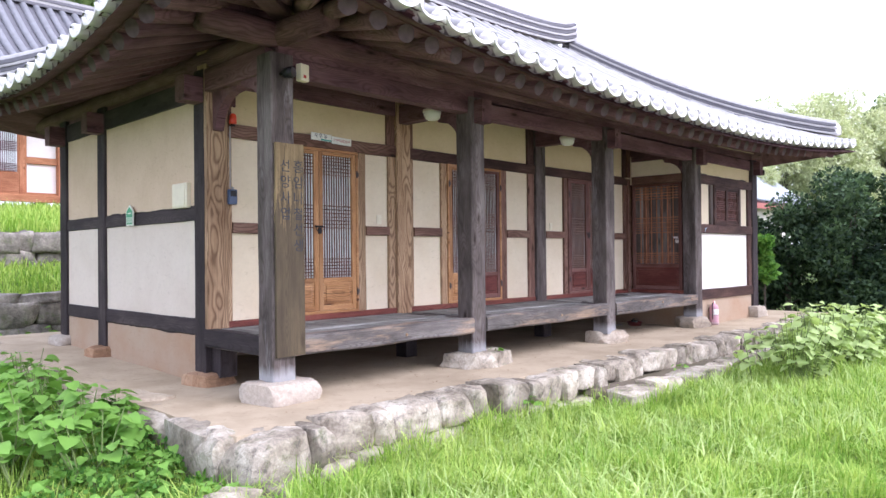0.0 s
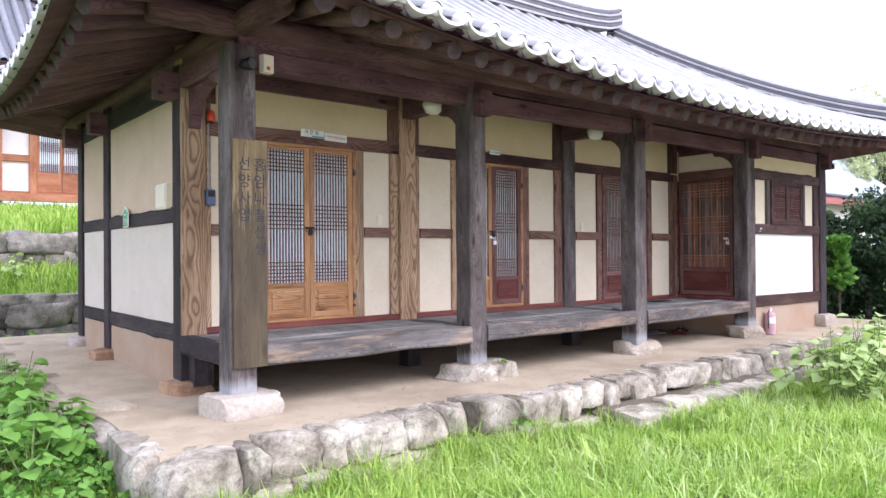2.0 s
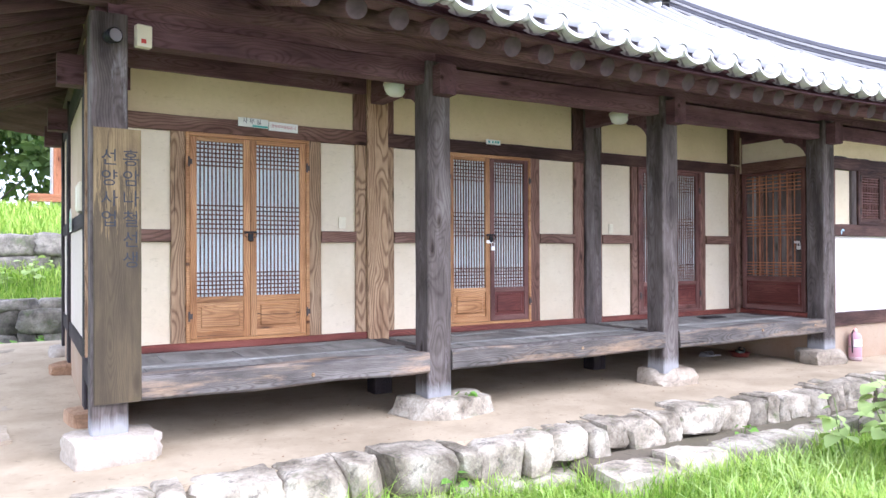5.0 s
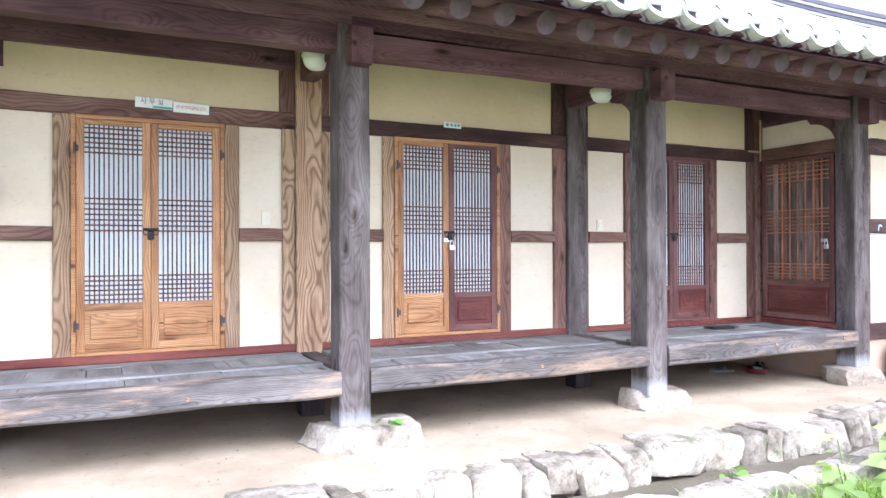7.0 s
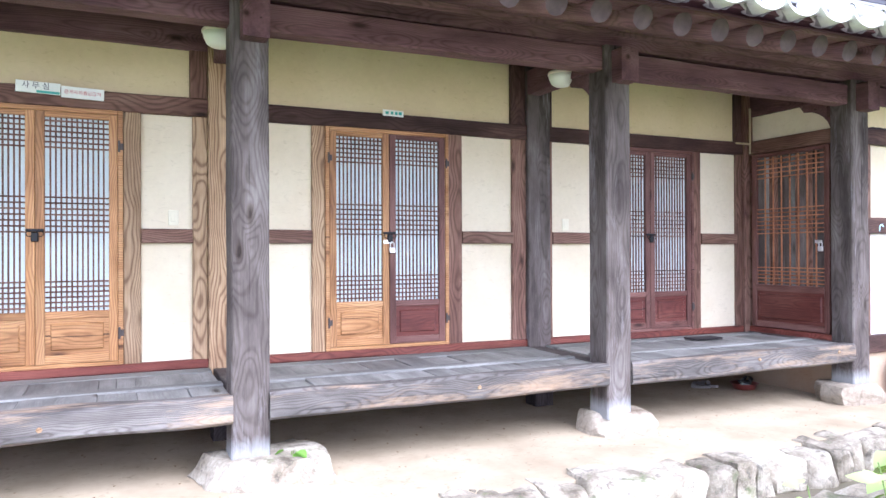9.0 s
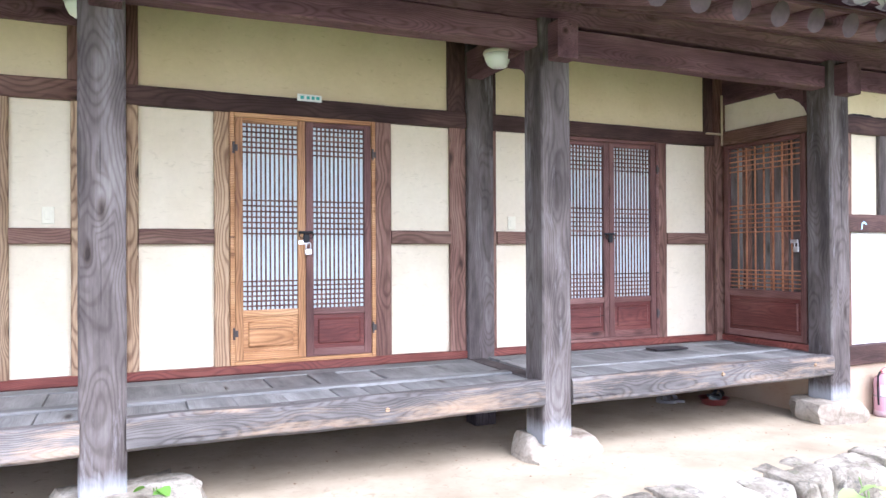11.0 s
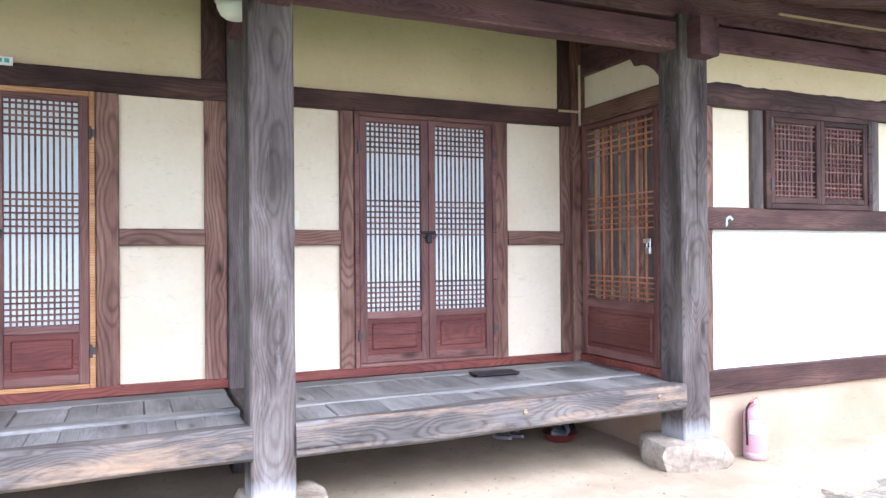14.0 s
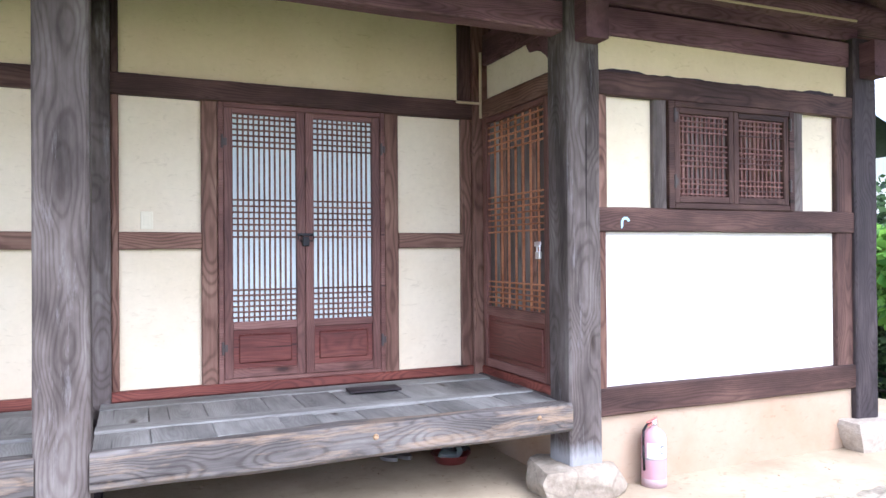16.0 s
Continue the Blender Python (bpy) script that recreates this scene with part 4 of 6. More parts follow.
def double_door(name, x0, x1, z0, z1, mats, label, y=WALL_Y):
    """mats: for each leaf (frame, bars, panel)."""
    g = group_at(name, (x0 + x1) / 2, y, z0, label, "door", kind="structure")
    trim = bmesh.new()
    for a, b, c, d in ((x0, x0 + 0.035, z0, z1), (x1 - 0.035, x1, z0, z1), (x0 + 0.035, x1 - 0.035, z1 - 0.035, z1), (x0 + 0.035, x1 - 0.035, z0, z0 + 0.03)):
        box_bm(b - a, 0.08, d - c, 0.004, ((a + b) / 2, 0.0, (c + d) / 2), trim)
    part("door_frame", trim, mats[0][0], g, m=pose(0, y + 0.035, 0))
    lo, hi = x0 + 0.037, x1 - 0.037
    mid = (lo + hi) / 2
    h = z1 - z0 - 0.07
    for k, (a, b) in enumerate(((lo, mid - 0.0015), (mid + 0.0015, hi))):
        fm, bmat, pm = mats[k]
        l0, l1 = 0.39, h - 0.04
        sp = (l1 - l0)
        lattice_leaf(b - a, h, fm, bmat, (pm, (0.062, 0.335)), l0, l1,
                     ((l0 + sp * 0.020, l0 + sp * 0.153, 6), (l0 + sp * 0.409, l0 + sp * 0.588, 7), (l1 - sp * 0.155, l1 - sp * 0.018, 6)), M_PAPER, g, pose(a, y + 0.002, z0 + 0.033), rails_at=((0.335, 0.39),))
        hx = a - 0.01 if k == 0 else b + 0.01
        for hz in (0.2, h - 0.25):
            hinge(g, pose(hx, y - 0.012, z0 + hz))
    return g, mid, h


HONEY = (M_HONEY, M_BROWN, M_HONEY)
REDM = (M_RED, M_BROWN, M_CRIMSON)
door1, mid1, dh = double_door("door_1", 4.465, 5.655, Z_SILL, Z_LIN0, (HONEY, HONEY), "honey-coloured pine double door with paper-backed lattice, shut")
door2, mid2, _ = double_door("door_2", 7.255, 8.43, Z_SILL, Z_LIN0, (HONEY, REDM), "double lattice door, one leaf honey pine, one dark red, padlocked")
door3, mid3, _ = double_door("door_3", 10.205, 11.415, Z_SILL, Z_LIN0, (REDM, REDM), "dark red double door with paper-backed lattice, shut")

door4 = group_at("door_4", SX, 6.4, Z_SILL, "dark red single lattice door with boards behind, padlocked", "door", kind="structure")
lattice_leaf(0.98, Z_LIN0 - Z_SILL - 0.02, M_RED, M_ORANGE, (M_CRIMSON, (0.062, 0.40)), 0.47, 1.89, ((0.50, 0.66, 5), (1.04, 1.31, 7), (1.66, 1.86, 5)), None, door4,
             pose(SX - 0.01, 6.86, Z_SILL + 0.01, 0, 0, -90), rails_at=((0.40, 0.47),), cols=7, boards=(M_MARU, M_POST, M_BROWN, M_BROWN))

# the window of the right room
win = group_at("window_1", 13.59, RY, 1.945, "closed dark red lattice window with two shutters", "window", kind="structure")
trim = bmesh.new()
for a, b, c, d in ((13.0, 13.05, 1.945, 2.68), (14.12, 14.17, 1.945, 2.68), (13.05, 14.12, 2.64, 2.68), (13.05, 14.12, 1.945, 1.985)):
    box_bm(b - a, 0.09, d - c, 0.004, ((a + b) / 2, 0, (c + d) / 2), trim)
part("window_frame", trim, M_RAIL, win, m=pose(0, RY + 0.02, 0))
for a in (13.052, 13.587):
    lattice_leaf(0.531, 0.65, M_RAIL, M_RED, None, 0.045, 0.612, ((0.06, 0.165, 4), (0.255, 0.40, 5), (0.49, 0.60, 4)), None, win, pose(a, RY - 0.018, 1.988), "shutter", cols=10, boards=(M_BROWN, M_POST, M_POST, M_RAIL), st=0.045)
    for hz in (0.1, 0.55):
        hinge(win, pose(a - 0.005 if a < 13.3 else a + 0.536, RY - 0.03, 1.985 + hz))

# ---- stone edging of the platform ----
M_SOIL = plaster_mat("damp_soil", (0.16, 0.135, 0.10), (0.09, 0.085, 0.05), 1.0)

def edge_stone(parent, x, y, z, sx, sy, sz, turn, mat, seed, cuts=7, square=0.96, rough=0.085):
    bm = stone_bm(sx, sy, sz, seed, rough, cuts, square, 5)
    ob = part("stone", bm, mat, parent, m=pose(x, y, z, rng.uniform(-3, 3), rng.uniform(-3, 3), turn), smooth=True)
    ob.data.set_sharp_from_angle(angle=0.5)


def platform_edge():
    x, k = 3.22, 0
    while x < 15.6:
        w = rng.choice((0.18, 0.27, 0.34, 0.46, 0.52, 0.6, 0.4))
        h = rng.uniform(0.22, 0.34)
        z = 0.13 + rng.uniform(-0.02, 0.035)
        edge_stone(PLATFORM, x + w / 2, 4.70 + rng.uniform(-0.03, 0.03), z - h / 2, w * 1.0, rng.uniform(0.36, 0.46), h, rng.uniform(-5, 5), M_STONE, k)
        x += w * 0.985
        k += 1
    x = 3.25
    while x < 15.0:
        w = rng.uniform(0.3, 0.75)
        edge_stone(PLATFORM, x + w / 2, 4.62 + rng.uniform(-0.05, 0.02), -0.27 + rng.uniform(-0.03, 0.02), w, 0.4, 0.26, rng.uniform(-6, 6), M_STONE, k + 50)
        x += w * rng.uniform(0.95, 1.05)
        k += 1
    # the big corner block, and flat stones along the side
    edge_stone(PLATFORM, 2.93, 4.72, -0.11, 0.56, 0.5, 0.46, 10, M_STONE, 91, 6, 0.92, 0.07)
    edge_stone(PLATFORM, 2.84, 5.02, -0.09, 0.5, 0.46, 0.44, -8, M_STONE, 97, 6, 0.94, 0.06)
    edge_stone(PLATFORM, 2.45, 4.30, -0.22, 0.32, 0.3, 0.26, 20, M_STONE, 93)
    edge_stone(PLATFORM, 2.70, 4.28, -0.24, 0.3, 0.28, 0.26, -10, M_STONE, 94)
    y = 5.0
    while y < 12.6:
        w = rng.uniform(0.4, 0.8)
        edge_stone(PLATFORM, 2.83 + rng.uniform(-0.05, 0.06), y + w / 2, plat_top(2.8, y) - 0.205 + rng.uniform(-0.012, 0.006), rng.uniform(0.42, 0.58), w * 1.04, 0.42, rng.uniform(-6, 6), M_STONE if y < 6.0 else M_LEDGE, k, 5, 0.96, 0.05)
        y += w * 1.02
        k += 1
    # the lower step
    x = 6.95
    while x < 12.4:
        w = rng.uniform(0.35, 0.7)
        edge_stone(PLATFORM, x + w / 2, 4.05 + 0.02 * (x - 7) + rng.uniform(-0.04, 0.04), -0.17 + rng.uniform(-0.02, 0.02), w, rng.uniform(0.3, 0.42), 0.24, rng.uniform(-7, 7), M_STONE, k + 7)
        x += w * 1.0
        k += 1
    part("joint_soil", box_bm(12.2, 0.2, 0.44, 0.02, (9.3, 4.74, -0.14)), M_SOIL, PLATFORM, "dark soil between the edge stones")
    bm = box_bm(5.4, 0.5, 0.3, 0.05, (9.7, 4.36, -0.26))
    part("step_fill", bm, M_SOIL, PLATFORM, "damp clay between the step stones")


platform_edge()

# ---- plants ----
G_LAWN = leaf_mat("lawn_grass", (0.19, 0.365, 0.035), (0.52, 0.65, 0.16), 0.8)
G_LONG = leaf_mat("long_grass", (0.30, 0.46, 0.10), (0.60, 0.72, 0.30), 0.8)
G_WEED = leaf_mat("weed_leaves", (0.062, 0.18, 0.028), (0.21, 0.41, 0.075), 1.5)
G_PALE = leaf_mat("pale_broad_leaves", (0.16, 0.29, 0.07), (0.44, 0.56, 0.22), 1.5)
G_DARK = leaf_mat("dark_shrub_leaves", (0.018, 0.040, 0.022), (0.10, 0.165, 0.075), 0.7)
# distance haze is mixed into the bamboo's pale leaf colour
G_BAMBOO_HAZED = leaf_mat("hazed_bamboo_leaves", (0.42, 0.48, 0.28), (0.64, 0.68, 0.44), 0.25)
G_WOODS = leaf_mat("woodland_leaves", (0.07, 0.13, 0.04), (0.18, 0.26, 0.08), 0.4)
G_PINE = leaf_mat("blue_green_needles", (0.05, 0.10, 0.07), (0.12, 0.19, 0.14), 2.0)
M_STEM = plain_mat("green_stem", (0.16, 0.22, 0.07), 0.7)
M_BARK = rock_mat("rough_bark", (0.05, 0.04, 0.03), (0.10, 0.085, 0.07), (0.17, 0.15, 0.125), scale=2.0)
nrng = np.random.default_rng(5)


def blades(name, spots, heights, width, material, label, category="grass", bend=0.5):
    """Grass: one curved blade of two pieces for each spot (x, y, z)."""
    n = len(spots)
    a = nrng.uniform(0, 2 * np.pi, n)
    lean = nrng.uniform(0.1, bend, n) * heights
    w = width * nrng.uniform(0.6, 1.3, n)
    dx, dy = np.cos(a), np.sin(a)
    px, py = -dy * w / 2, dx * w / 2
    v = np.zeros((n, 5, 3), dtype=np.float32)
    for k, (f, wf) in enumerate(((0.0, 1.0), (0.0, -1.0), (0.55, 0.8), (0.55, -0.8), (1.0, 0.0))):
        v[:, k, 0] = spots[:, 0] + dx * lean * f * f + px * wf
        v[:, k, 1] = spots[:, 1] + dy * lean * f * f + py * wf
        v[:, k, 2] = spots[:, 2] + heights * (f - 0.25 * f * f * lean / np.maximum(heights, 0.01)) - 0.01
    base = np.arange(n)[:, None] * 5
    tris = (base[:, :, None] + np.array([[0, 1, 3], [0, 3, 2], [2, 3, 4]])[None]).reshape(-1, 3)
    me = bpy.data.meshes.new(name)
    me.vertices.add(n * 5)
    me.vertices.foreach_set("co", v.reshape(-1))
    me.loops.add(len(tris) * 3)
    me.loops.foreach_set("vertex_index", tris.reshape(-1).astype(np.int32))
    me.polygons.add(len(tris))
    me.polygons.foreach_set("loop_start", np.arange(0, len(tris) * 3, 3, dtype=np.int32))
    me.update(calc_edges=True)
    me.materials.append(material)
    return tagged(new(name, me), label, category, kind="stuff")


def ground_spots(n, x0, x1, y0, y1, keep):
    xs, ys = nrng.uniform(x0, x1, n), nrng.uniform(y0, y1, n)
    pts = [(x, y, ground_z(x, y)) for x, y in zip(xs, ys) if keep(x, y)]
    return np.array(pts)


def off_platform(x, y):
    if x > 2.6 and y > 4.5:
        return False
    if 6.9 < x < 12.4 and y > 3.85:
        return False
    return True


sp = ground_spots(165000, 0.6, 16.5, 0.6, 4.62, lambda x, y: off_platform(x, y) and y > 3.9 - x * 0.52 and y > 0.65)
tuft = np.array([noise.noise((x * 2.2, y * 2.2, 3)) + 0.6 * noise.noise((x * 6, y * 6, 9)) for x, y, z in sp])
hgt = nrng.uniform(0.06, 0.21, len(sp)) * (1 + 0.4 * np.clip((sp[:, 1] - 3.4) / 1.0, 0, 1)) * np.clip(1.0 + 1.1 * tuft, 0.35, 2.2)
blades("lawn_grass", sp, hgt, 0.0105, G_LAWN, "bright green uneven lawn grass", bend=1.5)
sp = ground_spots(15000, 0.8, 14.0, 0.9, 4.6, lambda x, y: off_platform(x, y) and y > 3.9 - x * 0.52 and noise.noise((x * 1.1, y * 1.1, 15)) > -0.1)
blades("tall_lawn_grass", sp, nrng.uniform(0.16, 0.34, len(sp)), 0.012, G_LONG, "longer pale arching grass blades in the lawn", bend=1.7)
sp = ground_spots(45000, -0.5, 2.75, 3.0, 14.0, lambda x, y: x < 2.72 and x > 0.14 * y - 0.6)
blades("side_grass", sp, nrng.uniform(0.05, 0.18, len(sp)), 0.01, G_LAWN, "low green weeds and grass beside the platform", bend=0.9)
sp = ground_spots(2600, 3.0, 14.5, 4.30, 4.62, lambda x, y: (noise.noise((x * 1.3, 0, 7)) > 0.0) and not 7.1 < x < 12.3)
blades("tall_grass", sp, nrng.uniform(0.15, 0.36, len(sp)), 0.009, G_LAWN, "taller grass tufts against the platform stones", bend=0.8)
sp = np.array([(x, y, 1.95 + min(1, (y - 16) / 8)) for x, y in zip(nrng.uniform(-1, 10, 16000), nrng.uniform(16.1, 23.5, 16000))])
blades("terrace_grass", sp, nrng.uniform(0.12, 0.4, len(sp)), 0.03, G_LAWN, "bright grass on the upper terrace", bend=0.7)
sp = np.array([(x, y, 0.75 + max(0, min(1, (y - 14.2) / 1.7)) * 0.55) for x, y in zip(nrng.uniform(-1, 9, 9000), nrng.uniform(14.1, 15.9, 9000))])
blades("bank_grass", sp, nrng.uniform(0.08, 0.3, len(sp)), 0.025, G_LAWN, "grass and weeds on the lower terrace", bend=0.9)


def leaf_mesh(mat, length=1.0, width=0.8, name="leaf", heart=True):
    """A broad leaf along x from its stalk, folded along the midrib and drooping."""
    bm = bmesh.new()
    rows = ((0.0, 0.0), (0.06, 0.30), (0.25, 0.5), (0.5, 0.44), (0.75, 0.26), (1.0, 0.0)) if heart else ((0.0, 0.0), (0.2, 0.3), (0.5, 0.5), (0.8, 0.3), (1.0, 0.0))
    mids, ls, rs = [], [], []
    for u, h in rows:
        z = -0.28 * u * u * length
        mids.append(bm.verts.new((u * length, 0, z)))
        if h:
            off = -0.1 * length if heart and u < 0.1 else 0
            ls.append(bm.verts.new((u * length + off, h * width, z + 0.16 * h * width)))
            rs.append(bm.verts.new((u * length + off, -h * width, z + 0.16 * h * width)))
    for side, flip in ((ls, False), (rs, True)):
        chain = [mids[0]] + side + [mids[-1]]
        for i in range(len(chain) - 1):
            a = [mids[i], mids[i + 1], chain[i + 1], chain[i]] if i not in (0,) else [mids[0], mids[1], chain[1]]
            if i == len(chain) - 2:
                a = [mids[i], mids[i + 1], chain[i]]
            a = list(dict.fromkeys(a))
            bm.faces.new(list(reversed(a)) if flip else a)
    return mesh_of(bm, mat, name, True)


LEAVES_WEED = [leaf_mesh(G_WEED, 0.14 * k, 0.15 * k) for k in (0.55, 0.75, 1.0)]
LEAVES_PALE = [leaf_mesh(G_PALE, 0.135 * k, 0.14 * k) for k in (0.55, 0.8, 1.05)]


def broadleaf_plant(name, x, y, z, h, spread, leaves, count, label, group, r):
    g = group_at(name, x, y, z, label, "plant", group)
    stems = bmesh.new()
    tips = []
    for k in range(max(3, count // 5)):
        a = r.uniform(0, 2 * math.pi)
        top = Vector((math.cos(a) * spread * r.uniform(0.1, 0.8), math.sin(a) * spread * r.uniform(0.1, 0.8), h * r.uniform(0.6, 1.0)))
        m, length = along((0, 0, -0.03), top)
        cyl_bm(0.007, 0.004, length, 5, stems, m @ pose(0, 0, 0, 0, 90, 0))
        tips.append((top, a))
    part("stem", stems, M_STEM, g, m=pose(x, y, z))
    for k in range(count):
        top, a = tips[k % len(tips)]
        f = r.uniform(0.55, 1.0)
        b = a + r.uniform(-1.6, 1.6)
        p = top * f + Vector((math.cos(b) * 0.05, math.sin(b) * 0.05, r.uniform(-0.02, 0.04)))
        put("leaf", r.choice(leaves), g, pose(x + p.x, y + p.y, z + p.z, r.uniform(-25, 25), r.uniform(-15, 25), math.degrees(b)))
    return g


pr = random.Random(21)
for k in range(60):
    x = pr.uniform(0.9, 2.55)
    y = pr.uniform(5.5, 8.8)
    if x < 0.20 * y - 0.3:
        continue
    broadleaf_plant("weed", x, y, ground_z(x, y), pr.uniform(0.25, 0.6), pr.uniform(0.2, 0.35), LEAVES_WEED, 22, "leafy green broad-leaved weed beside the platform", "weeds beside the platform", pr)
for k in range(46):
    x, y = pr.uniform(1.6, 2.62), pr.uniform(4.0, 6.4)
    broadleaf_plant("weed", x, y, ground_z(x, y), pr.uniform(0.1, 0.22), 0.2, LEAVES_WEED[:1], 12, "low green ground weed near the corner stone", "weeds beside the platform", pr)
for k in range(44):
    x = pr.uniform(9.0, 13.2)
    y = pr.uniform(2.6, min(3.95, 3.25 + (x - 8.9) * 0.45))
    if x > 10.4 and y > 1.35 + (x - 8.29) / 1.44:
        continue
    broadleaf_plant("vine_plant", x, y, ground_z(x, y), pr.uniform(0.45, 0.95), pr.uniform(0.3, 0.5), LEAVES_PALE, 44, "pale green broad-leaved vine plant in the lawn", "vine plants by the step", pr)
broadleaf_plant("vine_plant", 8.98, 3.42, ground_z(8.98, 3.42), 0.62, 0.28, LEAVES_PALE, 16, "pale green broad-leaved vine plant by the step", "vine plants by the step", pr)
for x, y in ((6.66, 5.62), (5.85, 4.5), (8.9, 4.35)):
    broadleaf_plant("weed", x, y, 0.25 if y > 5 else -0.14, 0.06 if y > 5 else 0.14, 0.07, LEAVES_WEED[:1], 5 if y > 5 else 8, "small weed growing between the stones", "weeds in the stones", pr)


def crown_mesh(name, clumps, per, size, material, squash=0.8, seed=1, droop=0.0, slim=0.6):
    """Many small leaves round the clump centres (x, y, z, r)."""
    g = np.random.default_rng(seed)
    c = np.repeat(np.array(clumps), per, axis=0)
    n = len(c)
    d = g.normal(size=(n, 3))
    d /= np.linalg.norm(d, axis=1)[:, None]
    rad = c[:, 3] * g.uniform(0.35, 1.0, n) ** 0.6
    p = c[:, :3] + d * rad[:, None] * np.array([1, 1, squash])
    u = g.normal(size=(n, 3)) + d * 0.8 - np.array([0, 0, droop])
    u /= np.linalg.norm(u, axis=1)[:, None]
    w = np.cross(u, g.normal(size=(n, 3)))
    w /= np.linalg.norm(w, axis=1)[:, None]
    s = size * g.uniform(0.6, 1.4, n)[:, None]
    v = np.stack([p, p + u * s * 0.5 + w * s * slim * 0.5, p + u * s, p + u * s * 0.5 - w * s * slim * 0.5], axis=1).astype(np.float32)
    me = bpy.data.meshes.new(name)
    me.vertices.add(n * 4)
    me.vertices.foreach_set("co", v.reshape(-1))
    me.loops.add(n * 4)
    me.loops.foreach_set("vertex_index", np.arange(n * 4, dtype=np.int32))
    me.polygons.add(n)
    me.polygons.foreach_set("loop_start", np.arange(0, n * 4, 4, dtype=np.int32))
    me.update(calc_edges=True)
    me.materials.append(material)
    return me


def tree(name, x, y, z, height, spread, material, label, category, group, seed, clumps=26, per=260, size=0.22, low=0.35, droop=0.0, slim=0.6, trunk=0.14):
    r = random.Random(seed)
    g = group_at(name, x, y, z, label, category, group)
    bm = bmesh.new()
    cyl_bm(trunk, trunk * 0.35, height * 0.85, 9, bm)
    cl = []
    for k in range(clumps):
        f = r.uniform(low, 1.0)
        a = r.uniform(0, 2 * math.pi)
        rad = spread * math.sqrt(r.random()) * (1.15 - 0.75 * f)
        q = Vector((rad * math.cos(a), rad * math.sin(a), height * f))
        cl.append((q.x, q.y, q.z, r.uniform(0.16, 0.34) * spread))
        if k % 3 == 0:
            m, length = along((0, 0, max(0.1, q.z - height * 0.25)), q)
            cyl_bm(trunk * 0.3, trunk * 0.08, length, 5, bm, m @ pose(0, 0, 0, 0, 90, 0))
    part("trunk", bm, M_BARK, g, m=pose(x, y, z))
    put("crown", crown_mesh("crown", cl, per, size, material, 0.8, seed, droop, slim), g, pose(x, y, z))
    return g


tr = random.Random(4)
for k in range(7):
    x, y = 17.6 + tr.uniform(-0.3, 1.2), 2.2 + k * 1.35
    tall = 3.4 if k < 3 else 2.55
    tree("shrub", x + (1.5 if k < 3 else 0), y, -0.25, tall + tr.uniform(-0.2, 0.3), 1.6, G_DARK, "dense dark green evergreen shrub behind the house", "shrub", "shrubs beside the house", 30 + k, 44, 360, 0.11, 0.08, trunk=0.08)
for k, (x, y) in enumerate(((17.3, 6.3), (17.1, 6.9))):
    tree("climber", x, y, -0.25, 1.95 + 0.2 * k, 0.42, G_WEED, "bright yellow-green climber over the dark shrubs", "climber", "climbers beside the house", 40 + k, 16, 90, 0.13, 0.55, trunk=0.03, slim=0.9)
for k in range(6):
    x, y = 22 + k * 1.7, -1.5 + k * 1.2
    tree("shrub", x, y, -0.25, 3.4 + tr.uniform(0, 1.0), 2.0, G_DARK, "tall dark green shrub at the lawn's edge", "shrub", "shrubs beside the house", 50 + k, 36, 300, 0.16, 0.05, trunk=0.08)
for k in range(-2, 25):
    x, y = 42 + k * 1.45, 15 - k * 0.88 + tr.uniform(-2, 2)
    tree("bamboo", x, y, 0, (7.8 if k < 0 else 9.6) + tr.uniform(-1.6, 1.6), 3.2, G_BAMBOO_HAZED, "tall feathery yellow-green bamboo clump, coloured pale for haze", "bamboo", "bamboo grove", 70 + k, 60, 270, 0.26, 0.25, 0.7, 0.3, 0.1)
for k in range(4):
    tree("tree", 64 + k * 5, 12.5 + k * -4, 0, 14 + tr.uniform(-1, 1), 5.0, G_WOODS, "dark distant broadleaf tree", "tree", "distant trees", 90 + k, 44, 420, 0.3, 0.3)
for k in range(9):
    tree("tree", -12 + k * 4.5, 36 + tr.uniform(-2, 3), 3, 12 + tr.uniform(-1, 3), 4.5, G_WOODS, "broad green tree on the wooded slope", "tree", "woods behind the terrace", 110 + k, 34, 200, 0.5, 0.15)

cover = []
for k in range(150):
    x, y = pr.uniform(0.5, 2.65), pr.uniform(3.6, 8.5)
    if x > 0.19 * y - 0.4:
        cover.append((x, y, ground_z(x, y) + 0.05, pr.uniform(0.06, 0.16)))
tagged(put("ground_cover", crown_mesh("cover", cover, 90, 0.045, G_WEED, 0.8, 77, -0.6, 0.8)), "low green creeping weeds beside the platform", "weeds", kind="stuff")

